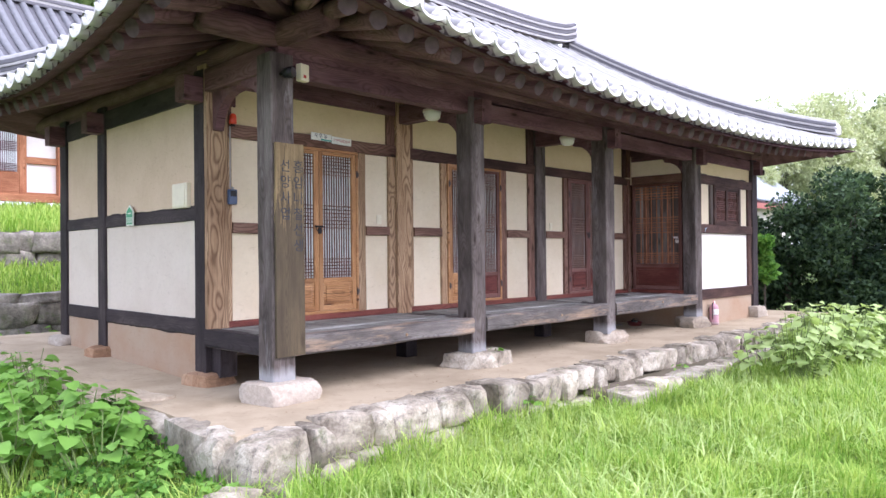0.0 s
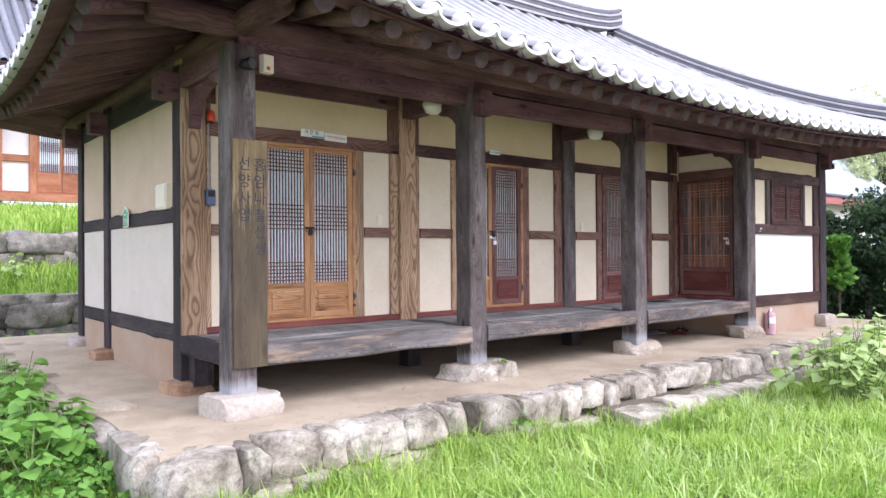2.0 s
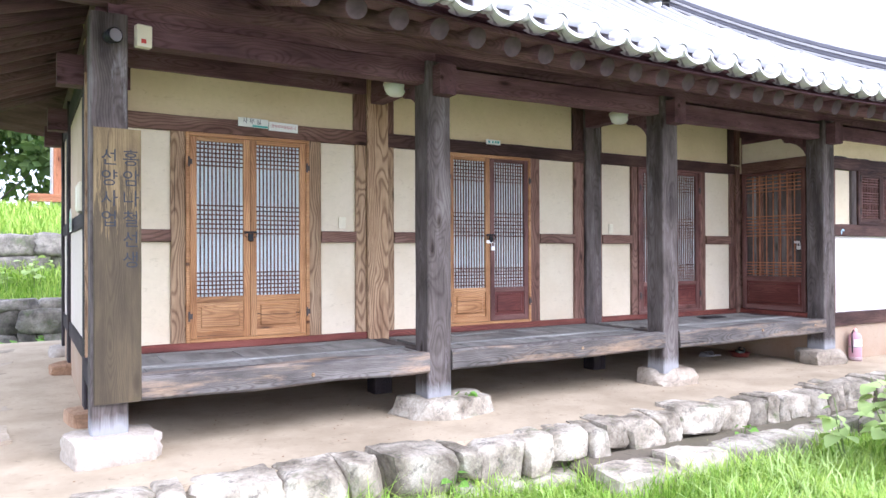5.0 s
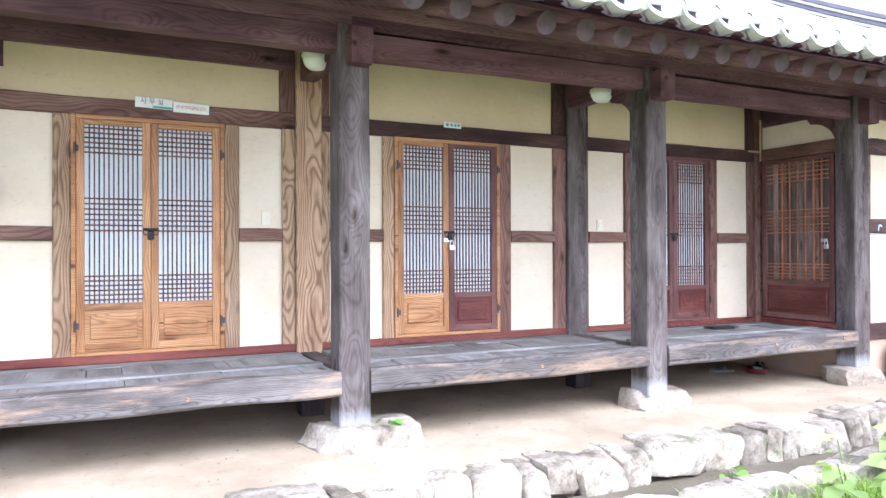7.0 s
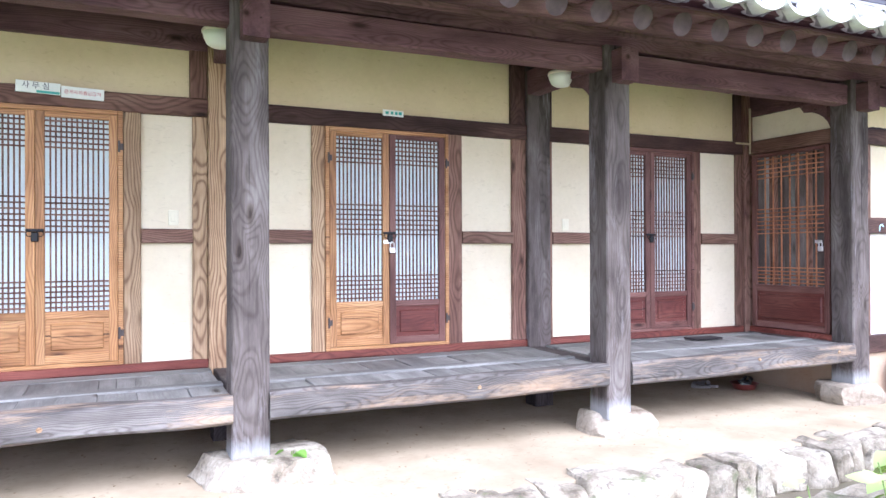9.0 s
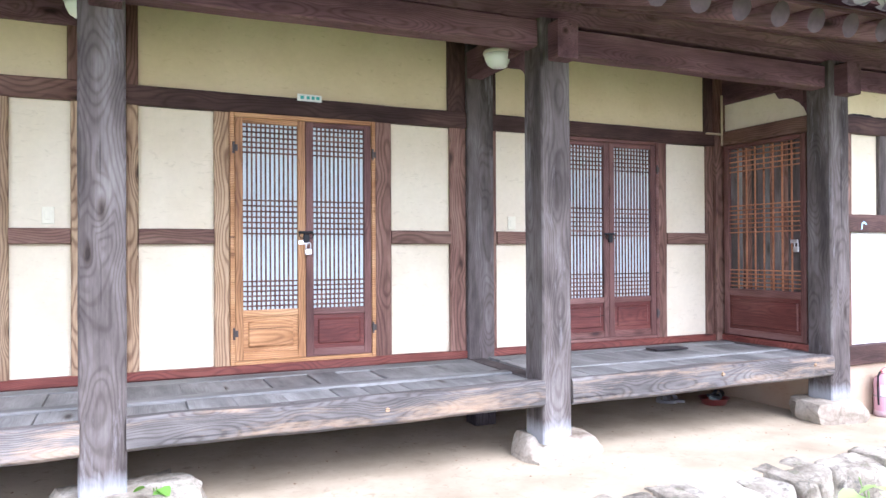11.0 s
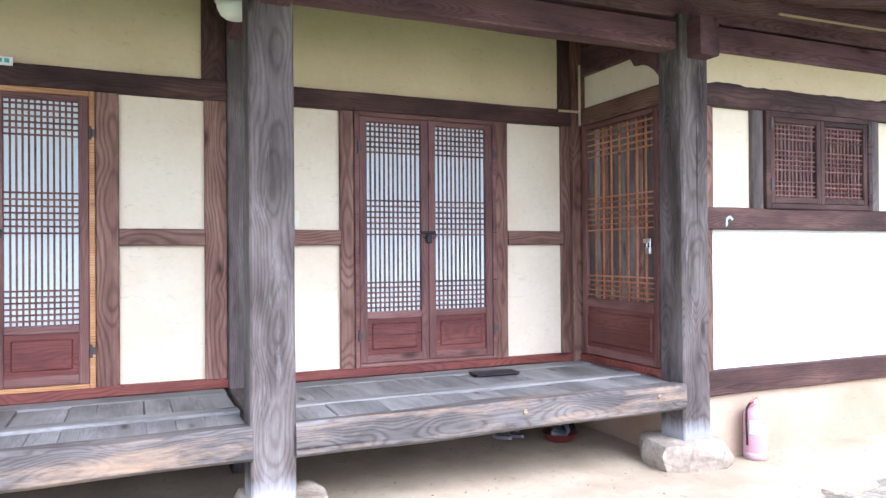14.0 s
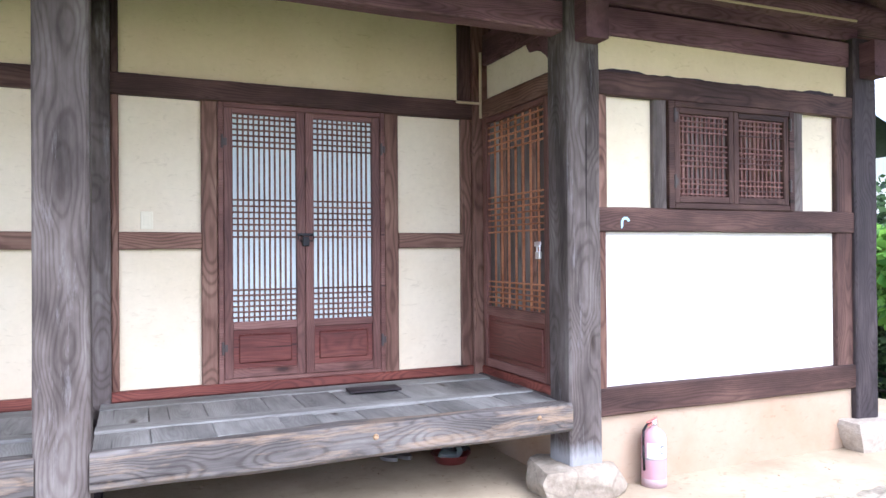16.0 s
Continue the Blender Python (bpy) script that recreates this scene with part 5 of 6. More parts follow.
# ---- the terraces behind, with dry stone walls ----
def dry_wall(name, x0, x1, y, z0, z1, seed, label):
    g = group_at(name, (x0 + x1) / 2, y, z0, label, "stone wall", kind="structure")
    part("core", box_bm(x1 - x0, 0.5, z1 - z0 - 0.05), M_MOSSY, g, m=pose((x0 + x1) / 2, y + 0.4, (z0 + z1) / 2 - 0.05))
    r = random.Random(seed)
    z, k = z0, 0
    while z < z1 - 0.05:
        h = min(r.uniform(0.24, 0.46), z1 - z + 0.04)
        x = x0 + r.uniform(-0.3, 0)
        while x < x1:
            w = r.choice((0.28, 0.4, 0.6, 0.8, 0.95))
            bm = stone_bm(w * 1.04, 0.4, h * r.uniform(0.95, 1.2), seed + k, 0.13, 4, 0.9)
            part("stone", bm, M_MOSSY, g, m=pose(x + w / 2, y + 0.12 + r.uniform(-0.04, 0.04), z + h / 2, 0, r.uniform(-4, 4), 0), smooth=True)
            x += w
            k += 1
        z += h
    return g


dry_wall("retaining_wall_lower", 0.5, 8.0, 13.9, -0.1, 0.80, 300, "old mossy dry stone retaining wall, lower terrace")
dry_wall("retaining_wall_upper", 0.5, 8.5, 15.9, 1.15, 2.0, 500, "weathered dry stone retaining wall, upper terrace")
for k in range(9):
    x = pr.uniform(1.6, 4.2)
    broadleaf_plant("weed", x, 13.5, -0.15, pr.uniform(0.25, 0.5), 0.3, LEAVES_WEED, 14, "green weed at the foot of the stone wall", "weeds by the terrace", pr)
for k in range(5):
    broadleaf_plant("weed", pr.uniform(2.6, 3.4), pr.uniform(14.6, 15.4), 0.85, pr.uniform(0.5, 0.9), 0.35, LEAVES_PALE, 16, "pale leafy weed on the terrace bank", "weeds by the terrace", pr)

# ---- the hall on the terrace ----
HY, HZ = 24.0, 3.05
HALL = group_at("neighbour_house", 8.0, HY, HZ, "tiled hall of new orange timber and white plaster", "house")
timber("floor_beam", (3.3, HY - 0.9, HZ + 0.12), (16, HY - 0.9, HZ + 0.12), 0.2, 0.2, M_ORANGE, HALL)
part("porch_floor", box_bm(12.7, 1.0, 0.06), M_ORANGE, HALL, m=pose(9.65, HY - 0.4, HZ + 0.22))
part("wall", box_bm(12.2, 0.2, 4.2), M_WHITE, HALL, m=pose(10.0, HY + 0.15, HZ + 2.2))
part("wall", box_bm(0.2, 5.0, 4.2), M_WHITE, HALL, m=pose(4.1, HY + 2.6, HZ + 2.2))
for x in (4.15, 7.85, 11.6, 15.3):
    timber("post", (x, HY - 0.02, HZ + 0.2), (x, HY - 0.02, HZ + 3.9), 0.42, 0.34, M_ORANGE, HALL, up=(0, -1, 0))
for x0 in (4.15, 7.85, 11.6):
    timber("rail", (x0 + 0.2, HY + 0.02, HZ + 1.35), (x0 + 3.5, HY + 0.02, HZ + 1.35), 0.12, 0.2, M_ORANGE, HALL)
    timber("rail", (x0 + 0.2, HY + 0.02, HZ + 2.75), (x0 + 3.5, HY + 0.02, HZ + 2.75), 0.12, 0.22, M_ORANGE, HALL)
    timber("rail", (x0 + 0.2, HY + 0.02, HZ + 0.3), (x0 + 3.5, HY + 0.02, HZ + 0.3), 0.12, 0.16, M_ORANGE, HALL)
    for x in (x0 + 1.02, x0 + 2.55):
        timber("stud", (x, HY + 0.02, HZ + 0.3), (x, HY + 0.02, HZ + 2.75), 0.2, 0.14, M_ORANGE, HALL, up=(0, -1, 0))
    for a in (x0 + 1.12, x0 + 1.79):
        leaf = part("door_leaf", box_bm(0.655, 0.06, 2.25, 0.01), M_ORANGE, HALL, m=pose(a + 0.33, HY - 0.02, HZ + 1.5))
        part("paper", box_bm(0.53, 0.02, 1.55), M_PAPER, leaf, m=pose(a + 0.33, HY - 0.05, HZ + 1.75))
        vb = mesh_of(box_bm(0.016, 0.02, 1.55), M_DARK, "bar")
        hb = mesh_of(box_bm(0.53, 0.02, 0.016), M_DARK, "bar")
        for k in range(9):
            put("lattice_bar", vb, leaf, pose(a + 0.115 + 0.0535 * k, HY - 0.07, HZ + 1.75))
        for k in range(16):
            zz = (0.02 + 0.05 * k) if k < 5 else (0.62 + 0.05 * (k - 5) if k < 11 else 1.3 + 0.05 * (k - 11))
            put("lattice_bar", hb, leaf, pose(a + 0.33, HY - 0.075, HZ + 0.98 + zz))


def plain_roof(parent, x0, x1, ye, ze, yr, zr, pitch, mat, sag=0.25):
    """A tiled slope that faces -y, with a ridge stack, over a deck."""
    def at(x, v):
        return Vector((x, ye + (yr - ye) * v, ze + (zr - ze) * ((1 - sag) * v + sag * v * v)))
    bm = bmesh.new()
    rows = [[bm.verts.new(at(x, k / 6)) for k in range(7)] for x in (x0, x1)]
    for k in range(6):
        bm.faces.new((rows[0][k], rows[1][k], rows[1][k + 1], rows[0][k + 1]))
    back = [bm.verts.new((x, 2 * yr - ye, ze)) for x in (x0, x1)]
    bm.faces.new((rows[0][6], rows[1][6], back[1], back[0]))
    part("roof_deck", bm, M_TILE_DARK, parent)
    bm = bmesh.new()
    x = x0
    while x <= x1:
        tube(bm, [at(x, k / 8) + Vector((0, 0, 0.03)) for k in range(9)], pitch * 0.27, 6)
        x += pitch
    ob = part("roof_tiles", bm, mat, parent, smooth=True)
    ob["kind"] = "stuff"
    for k in range(4):
        part("ridge_course", box_bm(x1 - x0, 0.4 - 0.05 * (k % 2), 0.1), M_TILE if k % 2 else M_TILE_DARK, parent, m=pose((x0 + x1) / 2, yr, zr + 0.02 + 0.1 * k))
    part("eave_edge", box_bm(x1 - x0, 0.12, 0.22), M_DARK, parent, m=pose((x0 + x1) / 2, ye + 0.1, ze - 0.1))


plain_roof(HALL, 2.6, 17.5, 22.2, 6.75, 26.5, 9.9, 0.4, plain_mat("slate_grey_tile", (0.19, 0.195, 0.21), 0.5, mottling=0.5, scale=4.0))

# ---- the blue-roofed house beyond the shrubs ----
FAR = group_at("far_house", 34, 14, 0, "white house with a pale blue-grey tiled roof", "house")
part("wall", box_bm(12, 5, 4.6), M_WHITE, FAR, m=pose(34, 15.5, 1.8))
M_BLUE = plain_mat("blue_grey_roof_tile", (0.42, 0.455, 0.48), 0.5, mottling=0.3)
plain_roof(FAR, 27, 41, 12.4, 3.75, 16.5, 7.2, 0.3, M_BLUE, 0.2)
part("red_fascia", box_bm(14, 0.1, 0.25), plain_mat("dull_red_paint", (0.35, 0.12, 0.1), 0.6), FAR, m=pose(34, 12.38, 3.52))
for x in (30, 34, 38):
    w = part("window", box_bm(1.5, 0.1, 1.2, 0.01), M_STEEL, FAR, m=pose(x, 12.98, 1.6))
    part("pane", box_bm(1.3, 0.04, 1.0), M_PAPER, w, m=pose(x, 12.92, 1.6))

# a conifer reaches in beside the platform
CON = group_at("conifer", 0.35, 5.3, ground_z(0.35, 5.3), "blue-green conifer with spreading upper branches", "tree")
cz = ground_z(0.35, 5.3)
part("trunk", cyl_bm(0.07, 0.02, 3.3, 9), M_BARK, CON, m=pose(0.35, 5.3, cz))
cr = random.Random(3)
cl = []
arms = bmesh.new()
for k in range(26):
    a, z = cr.uniform(0, 6.28), cr.uniform(2.2, 3.2)
    if k < 7:
        a, z = cr.uniform(-0.7, 0.3), cr.uniform(2.15, 2.75)
    reach = 1.05 * (1.0 - 0.55 * (z - 2.2)) * cr.uniform(0.75, 1.0)
    tip = Vector((reach * math.cos(a), reach * math.sin(a), z + 0.1))
    mm, length = along((0, 0, z - 0.15), tip)
    cyl_bm(0.015, 0.005, length, 5, arms, mm @ pose(0, 0, 0, 0, 90))
    for f in (0.45, 0.6, 0.75, 0.9, 1.0):
        p = Vector((0, 0, z - 0.15)).lerp(tip, f)
        cl.append((p.x, p.y, p.z, 0.10))
part("branches", arms, M_BARK, CON, m=pose(0.35, 5.3, cz))
put("crown", crown_mesh("needles", cl, 130, 0.07, G_PINE, 0.6, 8, 0.0, 0.14), CON, pose(0.35, 5.3, cz))

# litter on the clay
chips = bmesh.new()
for k in range(170):
    x, y = cr.uniform(3.4, 14.5), cr.uniform(4.95, 6.8)
    s = cr.uniform(0.005, 0.014)
    box_bm(s, s * cr.uniform(0.4, 0.9), s * 0.4, 0, (0, 0, 0), chips)
    bmesh.ops.transform(chips, matrix=pose(x, y, plat_top(x, y) + s * 0.15, cr.uniform(-20, 20), cr.uniform(-20, 20), cr.uniform(0, 180)), verts=chips.verts[-8:])
tagged(part("litter", chips, M_TAN, None), "scattered chips and dry litter on the clay", "litter", kind="stuff")

# ---- fittings and small things ----
M_PLAQUE = timber_mat("weathered_plaque_wood", (0.085, 0.062, 0.034), (0.17, 0.128, 0.068), (0.28, 0.21, 0.11), 0.35, 0.9, foot=(0.03, 0.026, 0.022), reach=2.75, strength=0.68)
M_INK = plain_mat("black_ink", (0.025, 0.03, 0.04), 0.8)
M_IVORY = plain_mat("ivory_plastic", (0.70, 0.655, 0.50), 0.4)
M_SIGN = plain_mat("white_sign_board", (0.75, 0.77, 0.70), 0.4)
M_REDINK = plain_mat("red_lettering", (0.45, 0.06, 0.05), 0.6)
M_TEAL = plain_mat("teal_stripe", (0.06, 0.36, 0.30), 0.5)
M_RED_LAMP = plain_mat("red_lamp_cover", (0.60, 0.06, 0.02), 0.3)
M_NAVY = plain_mat("dark_blue_plastic", (0.05, 0.08, 0.15), 0.4)
M_GREEN = plain_mat("green_plate", (0.05, 0.30, 0.14), 0.4)
M_BRASS = plain_mat("painted_conduit", (0.42, 0.33, 0.20), 0.5)
M_GREY = plain_mat("grey_cable", (0.3, 0.29, 0.28), 0.6)
M_PINK = plain_mat("faded_red_enamel", (0.54, 0.31, 0.36), 0.4, mottling=0.25, scale=4.0)
M_CLAY = plain_mat("brown_red_plastic", (0.22, 0.05, 0.045), 0.4)
M_SANDAL = plain_mat("grey_rubber", (0.16, 0.19, 0.19), 0.8)
M_SKY = plain_mat("pale_blue_tape", (0.40, 0.62, 0.75), 0.6)
n = Nodes("milky_lamp_glass")
M_LAMP = n.done((0.80, 0.83, 0.74), 0.3, spec=0.5)


def lettering(parent, text, m, size, material, name="lettering"):
    """Flat letters, centred on m's origin, facing -y."""
    cu = bpy.data.curves.new(name, "FONT")
    cu.body, cu.size, cu.align_x, cu.align_y, cu.extrude = text, size, "CENTER", "CENTER", 0.0008
    tmp = new("tmp_text", cu)
    dg = bpy.context.evaluated_depsgraph_get()
    me = bpy.data.meshes.new_from_object(tmp.evaluated_get(dg))
    bpy.data.objects.remove(tmp)
    me.materials.clear()
    me.materials.append(material)
    return put(name, me, parent, m @ pose(0, 0, 0, 90, 0, 0))


def bars(parent, boxes, y, material, name="lettering"):
    bm = bmesh.new()
    for x0, x1, z0, z1 in boxes:
        box_bm(x1 - x0, 0.002, z1 - z0, 0, ((x0 + x1) / 2, y, (z0 + z1) / 2), bm)
    part(name, bm, material, parent)


# the long name board on the corner post
pl = group_at("name_board", 3.75, 5.59, 0.53, "long weathered wooden board with faded black vertical lettering", "sign")
part("board", timber_bm(1.945, 0.31, 0.034, 0.006, 0.004, 10, 4), M_PLAQUE, pl, m=pose(3.75, 5.587, 0.53, 0, 0, 0) @ Matrix(((0, 1, 0, 0), (0, 0, 1, 0), (1, 0, 0, 0), (0, 0, 0, 1))))
py = 5.5675
for k, ch in enumerate("홍암나철선생"):
    lettering(pl, ch, pose(3.835, py, 2.26 - 0.145 * k), 0.125, M_INK)
for k, ch in enumerate("선양사업"):
    lettering(pl, ch, pose(3.695, py, 2.26 - 0.145 * k), 0.125, M_INK)

# door signs
sg = group_at("office_sign", 5.24, 6.9, 2.77, "white office sign with green and red lettering above a door", "sign")
part("board", box_bm(0.29, 0.012, 0.085, 0.002), M_SIGN, sg, m=pose(5.085, 6.905, 2.842, 0, 1.5))
part("board", box_bm(0.29, 0.012, 0.085, 0.002), M_SIGN, sg, m=pose(5.38, 6.901, 2.822, 0, 1.5))
lettering(sg, "사 무 실", pose(5.07, 6.8975, 2.852, 0, 1.5), 0.055, M_INK)
part("stripe", box_bm(0.15, 0.002, 0.018), M_TEAL, sg, m=pose(5.15, 6.8975, 2.81, 0, 1.5))
lettering(sg, "관계자외출입금지", pose(5.38, 6.8935, 2.822, 0, 1.5), 0.034, M_REDINK)
sg = group_at("door_sign", 7.87, 6.9, 2.84, "small white room sign above a door", "sign")
part("board", box_bm(0.195, 0.012, 0.055, 0.002), M_SIGN, sg, m=pose(7.87, 6.90, 2.862, 0, 1))
bars(sg, [(7.795, 7.825, 2.85, 2.876), (7.845, 7.87, 2.85, 2.876), (7.885, 7.91, 2.85, 2.876), (7.922, 7.95, 2.85, 2.876)], 6.8925, M_TEAL)


def light_switch(x, z):
    g = group_at("light_switch", x, 6.97, z, "ivory plastic light switch on a plaster panel", "switch", "light switches")
    part("plate", box_bm(0.078, 0.012, 0.12, 0.004, segments=2), M_IVORY, g, m=pose(x, 6.969, z))
    part("rocker", box_bm(0.04, 0.008, 0.065, 0.002), M_IVORY, g, m=pose(x, 6.962, z))


light_switch(6.023, 1.90)
light_switch(9.75, 1.888)


def ceiling_lamp(x, y, z):
    g = group_at("porch_lamp", x, y, z, "round milky glass porch lamp on a beam", "lamp", "porch lamps")
    part("base", lathe_bm([(0.115, 0.03), (0.125, 0.015), (0.125, 0.0)], 28), M_IVORY, g, m=pose(x, y, z), smooth=True)
    part("glass", lathe_bm([(0.02, -0.105), (0.06, -0.10), (0.09, -0.08), (0.11, -0.04), (0.118, 0.0)], 28), M_LAMP, g, m=pose(x, y, z), smooth=True)
    part("mount", box_bm(0.14, 0.14, 0.05), M_DARK, g, m=pose(x + 0.03, y, z + 0.05))


ceiling_lamp(6.29, 6.25, 3.205)
ceiling_lamp(9.25, 6.28, 3.20)


def iron_lock(x, z, y=6.93):
    g = group_at("door_lock", x, y - 0.01, z, "black iron ring latch on a double door", "lock", "door locks")
    bm = box_bm(0.12, 0.01, 0.022, 0.003, (0, 0, 0.045))
    box_bm(0.05, 0.02, 0.07, 0.006, (0, -0.012, -0.005), bm)
    part("plate", bm, M_BLACK, g, m=pose(x, y - 0.005, z))
    for dx in (-0.035, 0.035):
        bm = bmesh.new()
        for k in range(12):
            a0, a1 = 2 * math.pi * k / 12, 2 * math.pi * (k + 1) / 12
            p0, p1 = Vector((0.022 * math.cos(a0), 0, 0.022 * math.sin(a0))), Vector((0.022 * math.cos(a1), 0, 0.022 * math.sin(a1)))
            m, length = along(p0, p1)
            cyl_bm(0.004, 0.004, length * 1.1, 6, bm, m @ pose(0, 0, 0, 0, 90, 0))
        part("ring", bm, M_BLACK, g, m=pose(x + dx, y - 0.02, z + 0.02))


iron_lock(mid1, 1.745)
iron_lock(mid3, 1.75)


def padlock(m, parent_label):
    g = new("padlock")
    g.empty_display_size = 0.05
    g.matrix_basis = m
    tagged(g, parent_label, "padlock", "padlocks")
    part("body", box_bm(0.055, 0.022, 0.05, 0.006, segments=2), M_STEEL, g, m=m)
    bm = bmesh.new()
    pts = [Vector((-0.018, 0, 0.02))] + [Vector((-0.018 * math.cos(t), 0, 0.055 + 0.018 * math.sin(t))) for t in [math.pi * k / 6 for k in range(7)]] + [Vector((0.018, 0, 0.02))]
    for p0, p1 in zip(pts, pts[1:]):
        mm, length = along(p0, p1)
        cyl_bm(0.005, 0.005, length * 1.1, 8, bm, mm @ pose(0, 0, 0, 0, 90, 0))
    part("shackle", bm, M_STEEL, g, m=m)
    bm = box_bm(0.085, 0.006, 0.034, 0.003, (-0.035, 0.016, 0.075))
    part("hasp", bm, M_STEEL, g, m=m)


padlock(pose(mid2 + 0.012, 6.895, 1.635), "steel padlock hanging on a hasp of the lattice door")
padlock(pose(SX - 0.05, 5.95, 1.635, 0, 0, -90), "steel padlock hanging on the red single door")
iron_lock(mid2, 1.745)

# alarm lamp, cable and call box by the corner wall post
g = group_at("alarm_lamp", 3.91, 6.86, 2.84, "small red alarm lamp on the wall post", "lamp")
part("cover", lathe_bm([(0.035, 0), (0.04, 0.01), (0.036, 0.09), (0.02, 0.11)], 18), M_RED_LAMP, g, m=pose(3.91, 6.86, 2.845), smooth=True)
part("bracket", box_bm(0.05, 0.05, 0.02, 0.003), M_BLACK, g, m=pose(3.91, 6.875, 2.835))
g = group_at("call_box", 3.905, 6.87, 2.0, "dark blue wall-mounted key box with a cable", "box")
part("body", box_bm(0.095, 0.05, 0.16, 0.01, segments=2), M_NAVY, g, m=pose(3.905, 6.875, 2.075))
part("flap", box_bm(0.07, 0.008, 0.06, 0.003), M_BLACK, g, m=pose(3.905, 6.848, 2.11))
part("knob", box_bm(0.03, 0.02, 0.03, 0.006), M_GREY, g, m=pose(3.905, 6.87, 2.165))
g = group_at("cable", 3.895, 6.88, 2.17, "thin grey cable down the wall post", "cable")
part("wire", cyl_bm(0.008, 0.008, 0.66, 8), M_GREY, g, m=pose(3.893, 6.895, 2.17))

# box and number plate on the side wall
g = group_at("meter_box", 3.64, 7.47, 1.98, "flat ivory plastic box on the side wall", "box")
part("body", box_bm(0.09, 0.33, 0.27, 0.012, segments=2), M_IVORY, g, m=pose(3.65, 7.475, 2.11))
part("lid", box_bm(0.012, 0.29, 0.23, 0.004), M_IVORY, g, m=pose(3.602, 7.475, 2.11))
g = group_at("number_plate", 3.62, 8.78, 1.83, "green house-shaped number plate on the black rail", "sign")
bm = bmesh.new()
prof = [(-0.10, -0.12), (0.10, -0.12), (0.10, 0.06), (0.0, 0.13), (-0.10, 0.06)]
fr = [bm.verts.new((-0.012, y, z)) for y, z in prof]
bk = [bm.verts.new((0.0, y, z)) for y, z in prof]
bm.faces.new(fr)
bm.faces.new(list(reversed(bk)))
for k in range(5):
    bm.faces.new((fr[k], fr[(k + 1) % 5], bk[(k + 1) % 5], bk[k]))
bmesh.ops.recalc_face_normals(bm, faces=bm.faces)
pm = pose(3.622, 8.78, 1.95)
part("border", bm, M_SIGN, g, m=pm)
bm = bmesh.new()
fr = [bm.verts.new((-0.0145, y * 0.86, z * 0.86)) for y, z in prof]
bm.faces.new(fr)
part("plate", bm, M_GREEN, g, m=pm)
for dy in (-0.055, 0.0, 0.055):
    bm = bmesh.new()
    for a, b, c, d in ((-0.018, 0.018, -0.085, -0.077), (-0.018, 0.018, -0.028, -0.02), (-0.018, -0.011, -0.085, -0.02), (0.011, 0.018, -0.085, -0.02)):
        box_bm(0.002, b - a, d - c, 0, (-0.0155, (a + b) / 2 + dy, (c + d) / 2), bm)
    part("digit", bm, M_SIGN, g, m=pm)
part("lettering", box_bm(0.002, 0.08, 0.012, 0, (-0.0155, 0, 0.03)), M_SIGN, g, m=pm)

# sensor box and floodlight on the corner post
g = group_at("sensor_box", 3.92, 5.60, 3.08, "pale grey sensor box with a red mark", "sensor")
part("body", box_bm(0.11, 0.07, 0.16, 0.008, segments=2), M_IVORY, g, m=pose(3.925, 5.615, 3.16, 0, 0, 12))
part("mark", box_bm(0.035, 0.003, 0.03), M_REDINK, g, m=pose(3.925, 5.576, 3.12, 0, 0, 12))
for x, y, z in ((3.69, 5.56, 3.11), (15.04, 5.55, 3.05)):
    g = group_at("floodlight", x, y, z, "small black floodlight on a porch post", "lamp", "floodlights")
    part("body", cyl_bm(0.045, 0.055, 0.09, 16), M_BLACK, g, m=pose(x, y, z, 90, 0, 25), smooth=True)
    part("lens", cyl_bm(0.045, 0.045, 0.006, 16), M_STEEL, g, m=pose(x, y, z, 90, 0, 25) @ pose(0, 0, 0.09))
    part("arm", box_bm(0.03, 0.08, 0.03, 0.004), M_BLACK, g, m=pose(x, y + 0.03, z))

# conduit in the porch's inner corner
g = group_at("conduit", 12.12, 6.86, 2.75, "thin ochre conduit pipe in the porch corner", "pipe")
part("pipe", cyl_bm(0.011, 0.011, 0.52, 10), M_BRASS, g, m=pose(12.20, 6.87, 2.72))
part("pipe", cyl_bm(0.011, 0.011, 0.21, 10), M_BRASS, g, m=pose(11.99, 6.87, 2.835, 0, 90))
# cable along the beam of the right room
g = group_at("cable", 14.2, 5.58, 3.39, "pale cable stapled along the eave beam", "cable")
part("wire", cyl_bm(0.01, 0.01, 1.7, 8), M_BRASS, g, m=along((13.1, 5.58, 3.40), (14.8, 5.58, 3.42))[0] @ pose(0, 0, 0, 0, 90))
# tape on the rail
g = group_at("tape_mark", 12.63, 5.61, 1.84, "curl of pale blue tape on the dark rail", "tape")
bm = bmesh.new()
last = None
for k in range(12):
    t0 = math.pi * (0.1 + 0.09 * k)
    c0 = Vector((0.028 * math.cos(t0), 0, 0.03 * math.sin(t0) - (0.012 * (k - 9) if k > 9 else 0)))
    r = [bm.verts.new(c0 * s) for s in (0.7, 1.3)]
    if last:
        bm.faces.new((last[0], last[1], r[1], r[0]))
    last = r
part("tape", bm, M_SKY, g, m=pose(12.635, 5.618, 1.845))

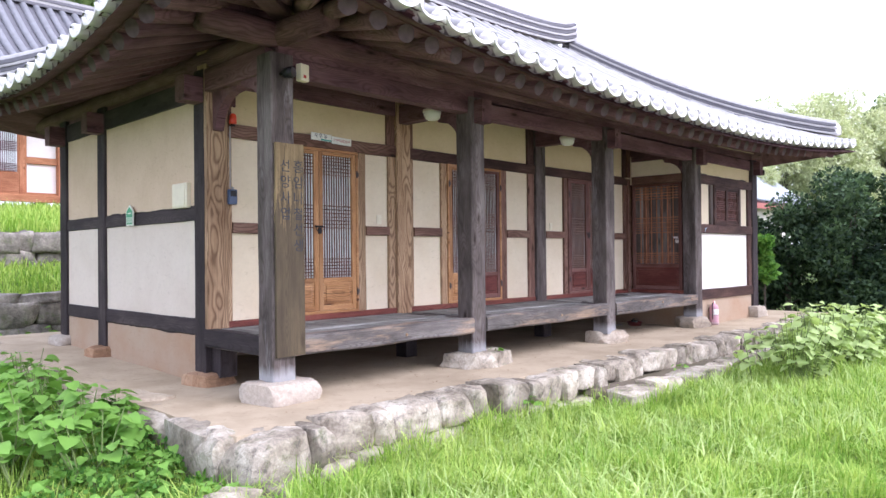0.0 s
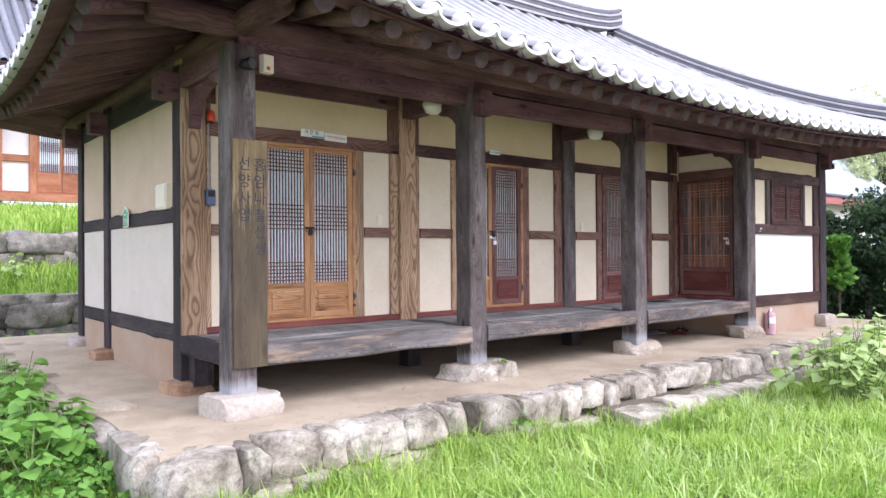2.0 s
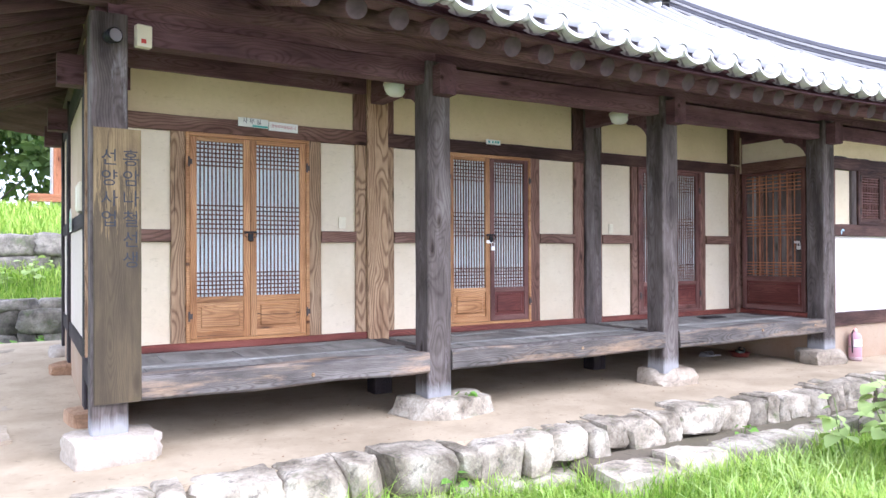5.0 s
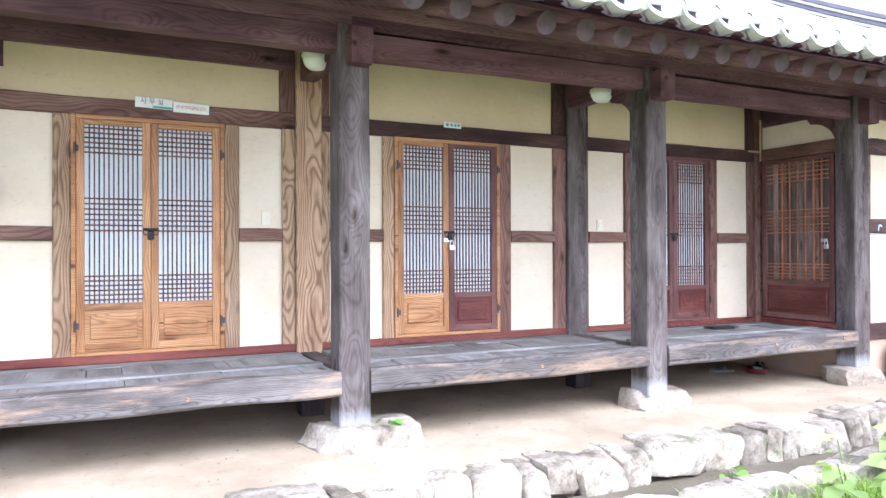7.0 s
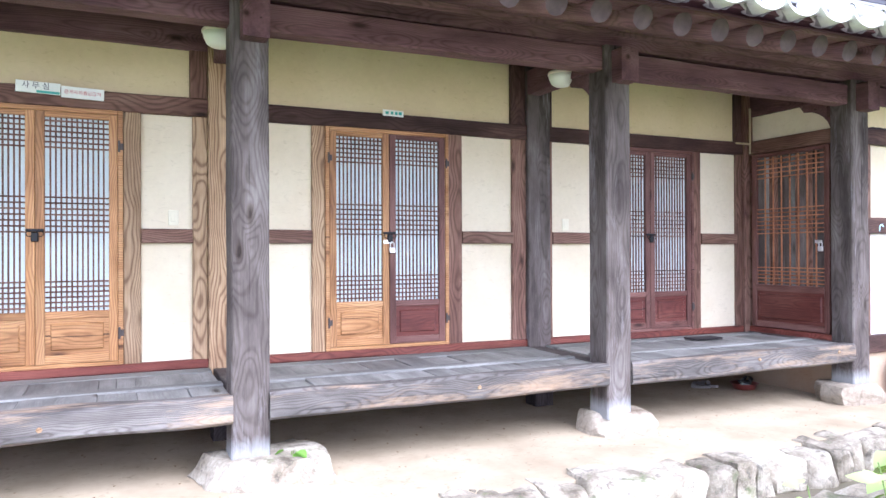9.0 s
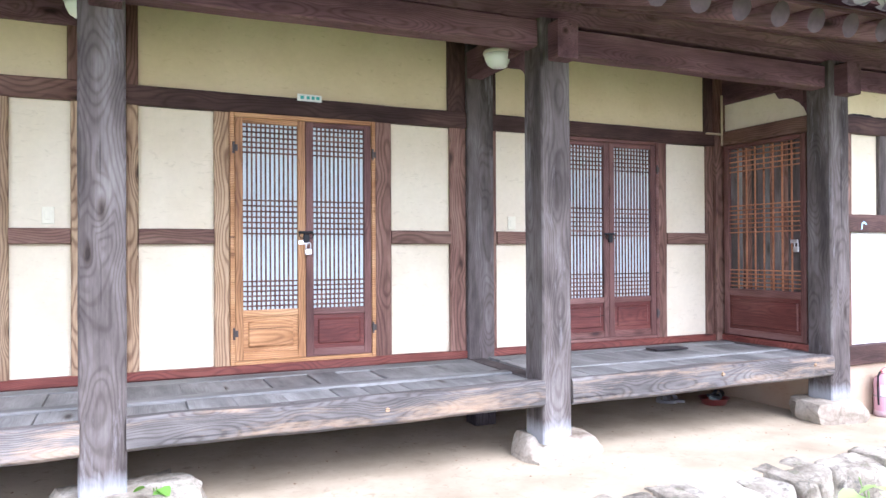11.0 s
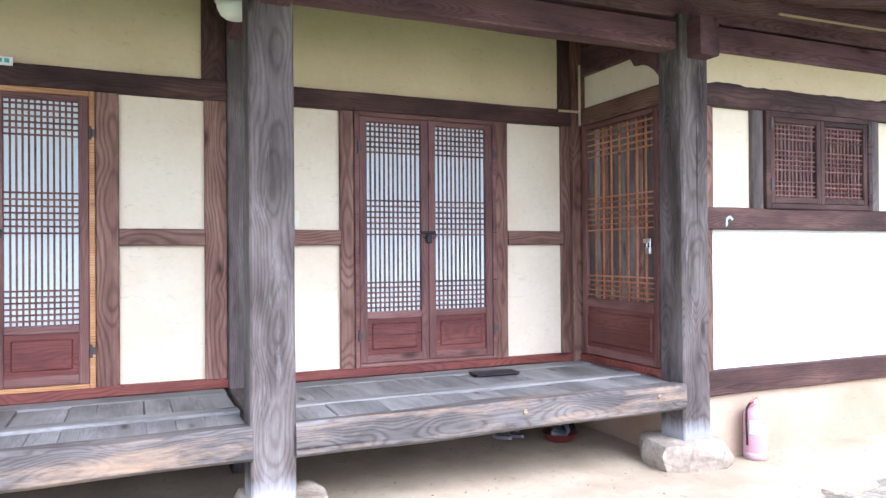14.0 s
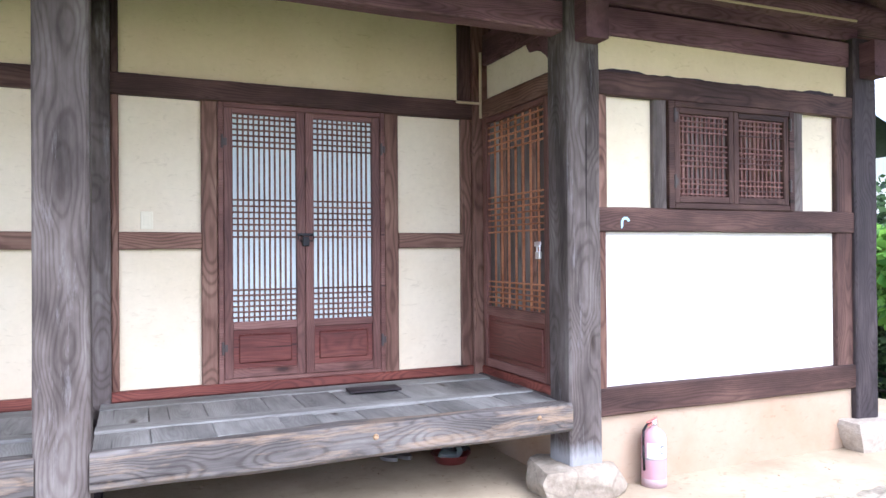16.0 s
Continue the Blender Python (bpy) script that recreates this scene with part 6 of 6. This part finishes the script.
# fire extinguisher
ex = group_at("fire_extinguisher", 12.805, 5.565, PLAT_Z, "faded pink fire extinguisher standing by the plinth", "extinguisher")
em = pose(12.805, 5.565, PLAT_Z)
part("cylinder", lathe_bm([(0.076, 0.0), (0.080, 0.012), (0.080, 0.30), (0.075, 0.335), (0.055, 0.362), (0.024, 0.378), (0.022, 0.39)], 28), M_PINK, ex, m=em, smooth=True)
part("foot_band", lathe_bm([(0.082, 0.0), (0.082, 0.05), (0.0805, 0.052)], 28), plain_mat("worn_grey_red", (0.45, 0.33, 0.34), 0.6), ex, m=em, smooth=True)
bm = bmesh.new()
seg = 14
for k in range(seg):
    a0, a1 = math.pi * (1.1 + 0.75 * k / seg), math.pi * (1.1 + 0.75 * (k + 1) / seg)
    q = [bm.verts.new((0.0812 * math.cos(t), 0.0812 * math.sin(t), z)) for t, z in ((a0, 0.19), (a1, 0.19), (a1, 0.29), (a0, 0.29))]
    bm.faces.new(q)
part("label", bm, M_SIGN, ex, "white paper label", em)
bars(ex, [(12.785, 12.825, PLAT_Z + 0.265, PLAT_Z + 0.272), (12.785, 12.805, PLAT_Z + 0.24, PLAT_Z + 0.246), (12.785, 12.815, PLAT_Z + 0.225, PLAT_Z + 0.231)], 5.483, M_INK, "print")
part("strap", lathe_bm([(0.0825, 0.18), (0.0825, 0.19), (0.081, 0.191)], 28), M_GREY, ex, m=em)
part("valve", lathe_bm([(0.022, 0.385), (0.026, 0.40), (0.02, 0.425), (0.01, 0.43)], 16), M_STEEL, ex, m=em, smooth=True)
bm = box_bm(0.12, 0.016, 0.008, 0.002, (0.04, 0, 0.428))
box_bm(0.11, 0.016, 0.008, 0.002, (0.045, 0, 0.405), bm)
part("handle", bm, plain_mat("red_lever", (0.55, 0.16, 0.14), 0.4), ex, m=em @ pose(0, 0, 0, 0, -8, 20))
bm = bmesh.new()
hp = [Vector((-0.02, 0, 0.41)), Vector((-0.06, -0.01, 0.405)), Vector((-0.095, -0.015, 0.37)), Vector((-0.098, -0.015, 0.28)), Vector((-0.092, -0.015, 0.12))]
for p0, p1 in zip(hp, hp[1:]):
    mm, length = along(p0, p1)
    cyl_bm(0.008, 0.008, length * 1.06, 10, bm, mm @ pose(0, 0, 0, 0, 90))
part("hose", bm, M_BLACK, ex, m=em, smooth=True)

# a basin with sandals under the porch
ba = group_at("plastic_basin", 11.80, 6.60, PLAT_Z, "shallow brown-red plastic basin under the porch", "basin")
part("bowl", lathe_bm([(0.11, 0.0), (0.135, 0.06), (0.15, 0.065), (0.13, 0.06), (0.105, 0.012)], 28), M_CLAY, ba, m=pose(11.80, 6.60, PLAT_Z + 0.005), smooth=True)


def sandal(x, y, z, turn, tilt, label, mat):
    g = group_at("sandal", x, y, z, label, "sandal", "sandals under the porch", turn=turn)
    m = pose(x, y, z, tilt, 8, turn)
    bm = bmesh.new()
    out = [(0.13 * math.cos(t), (0.045 + 0.008 * math.cos(t)) * math.sin(t)) for t in [2 * math.pi * k / 20 for k in range(20)]]
    lo = [bm.verts.new((a, b, 0)) for a, b in out]
    hi = [bm.verts.new((a, b, 0.025)) for a, b in out]
    bm.faces.new(list(reversed(lo)))
    bm.faces.new(hi)
    for k in range(20):
        bm.faces.new((lo[k], lo[(k + 1) % 20], hi[(k + 1) % 20], hi[k]))
    part("sole", bm, mat, g, m=m)
    bm = bmesh.new()
    last = None
    for k in range(9):
        t = math.pi * k / 8
        r = [bm.verts.new((0.02 + dx, 0.048 * math.cos(t), 0.022 + 0.05 * math.sin(t))) for dx in (0.0, 0.07)]
        if last:
            bm.faces.new((last[0], last[1], r[1], r[0]))
        last = r
    part("strap", bm, mat, g, m=m)


sandal(11.78, 6.58, PLAT_Z + 0.055, 30, 18, "grey rubber sandal lying in a basin", M_SANDAL)
sandal(11.86, 6.64, PLAT_Z + 0.06, 10, -14, "dark rubber sandal lying in a basin", M_BLACK)
sandal(11.40, 6.82, PLAT_Z + 0.005, 95, 0, "pale grey slipper under the porch", M_GREY)
sandal(11.52, 6.82, PLAT_Z + 0.005, 88, 0, "pale grey slipper under the porch", M_GREY)
# slate-dark loose board on the porch
lb = part("loose_board", timber_bm(0.36, 0.17, 0.012, 0.003, 0.001, 3, 8), M_SIDE, None, m=pose(11.03, 6.60, Z_MARU + 0.006, 0, 0, -3))
tagged(lb, "dark thin board lying on the porch planks", "board")
# pegs in the front beam
for x in (10.9, 11.95, 8.05, 5.2):
    part("peg", cyl_bm(0.018, 0.014, 0.012, 10), M_PINE, MARU, "pale wooden peg", pose(x, 5.588, 0.62 + 0.02 * math.sin(x * 7), 90))
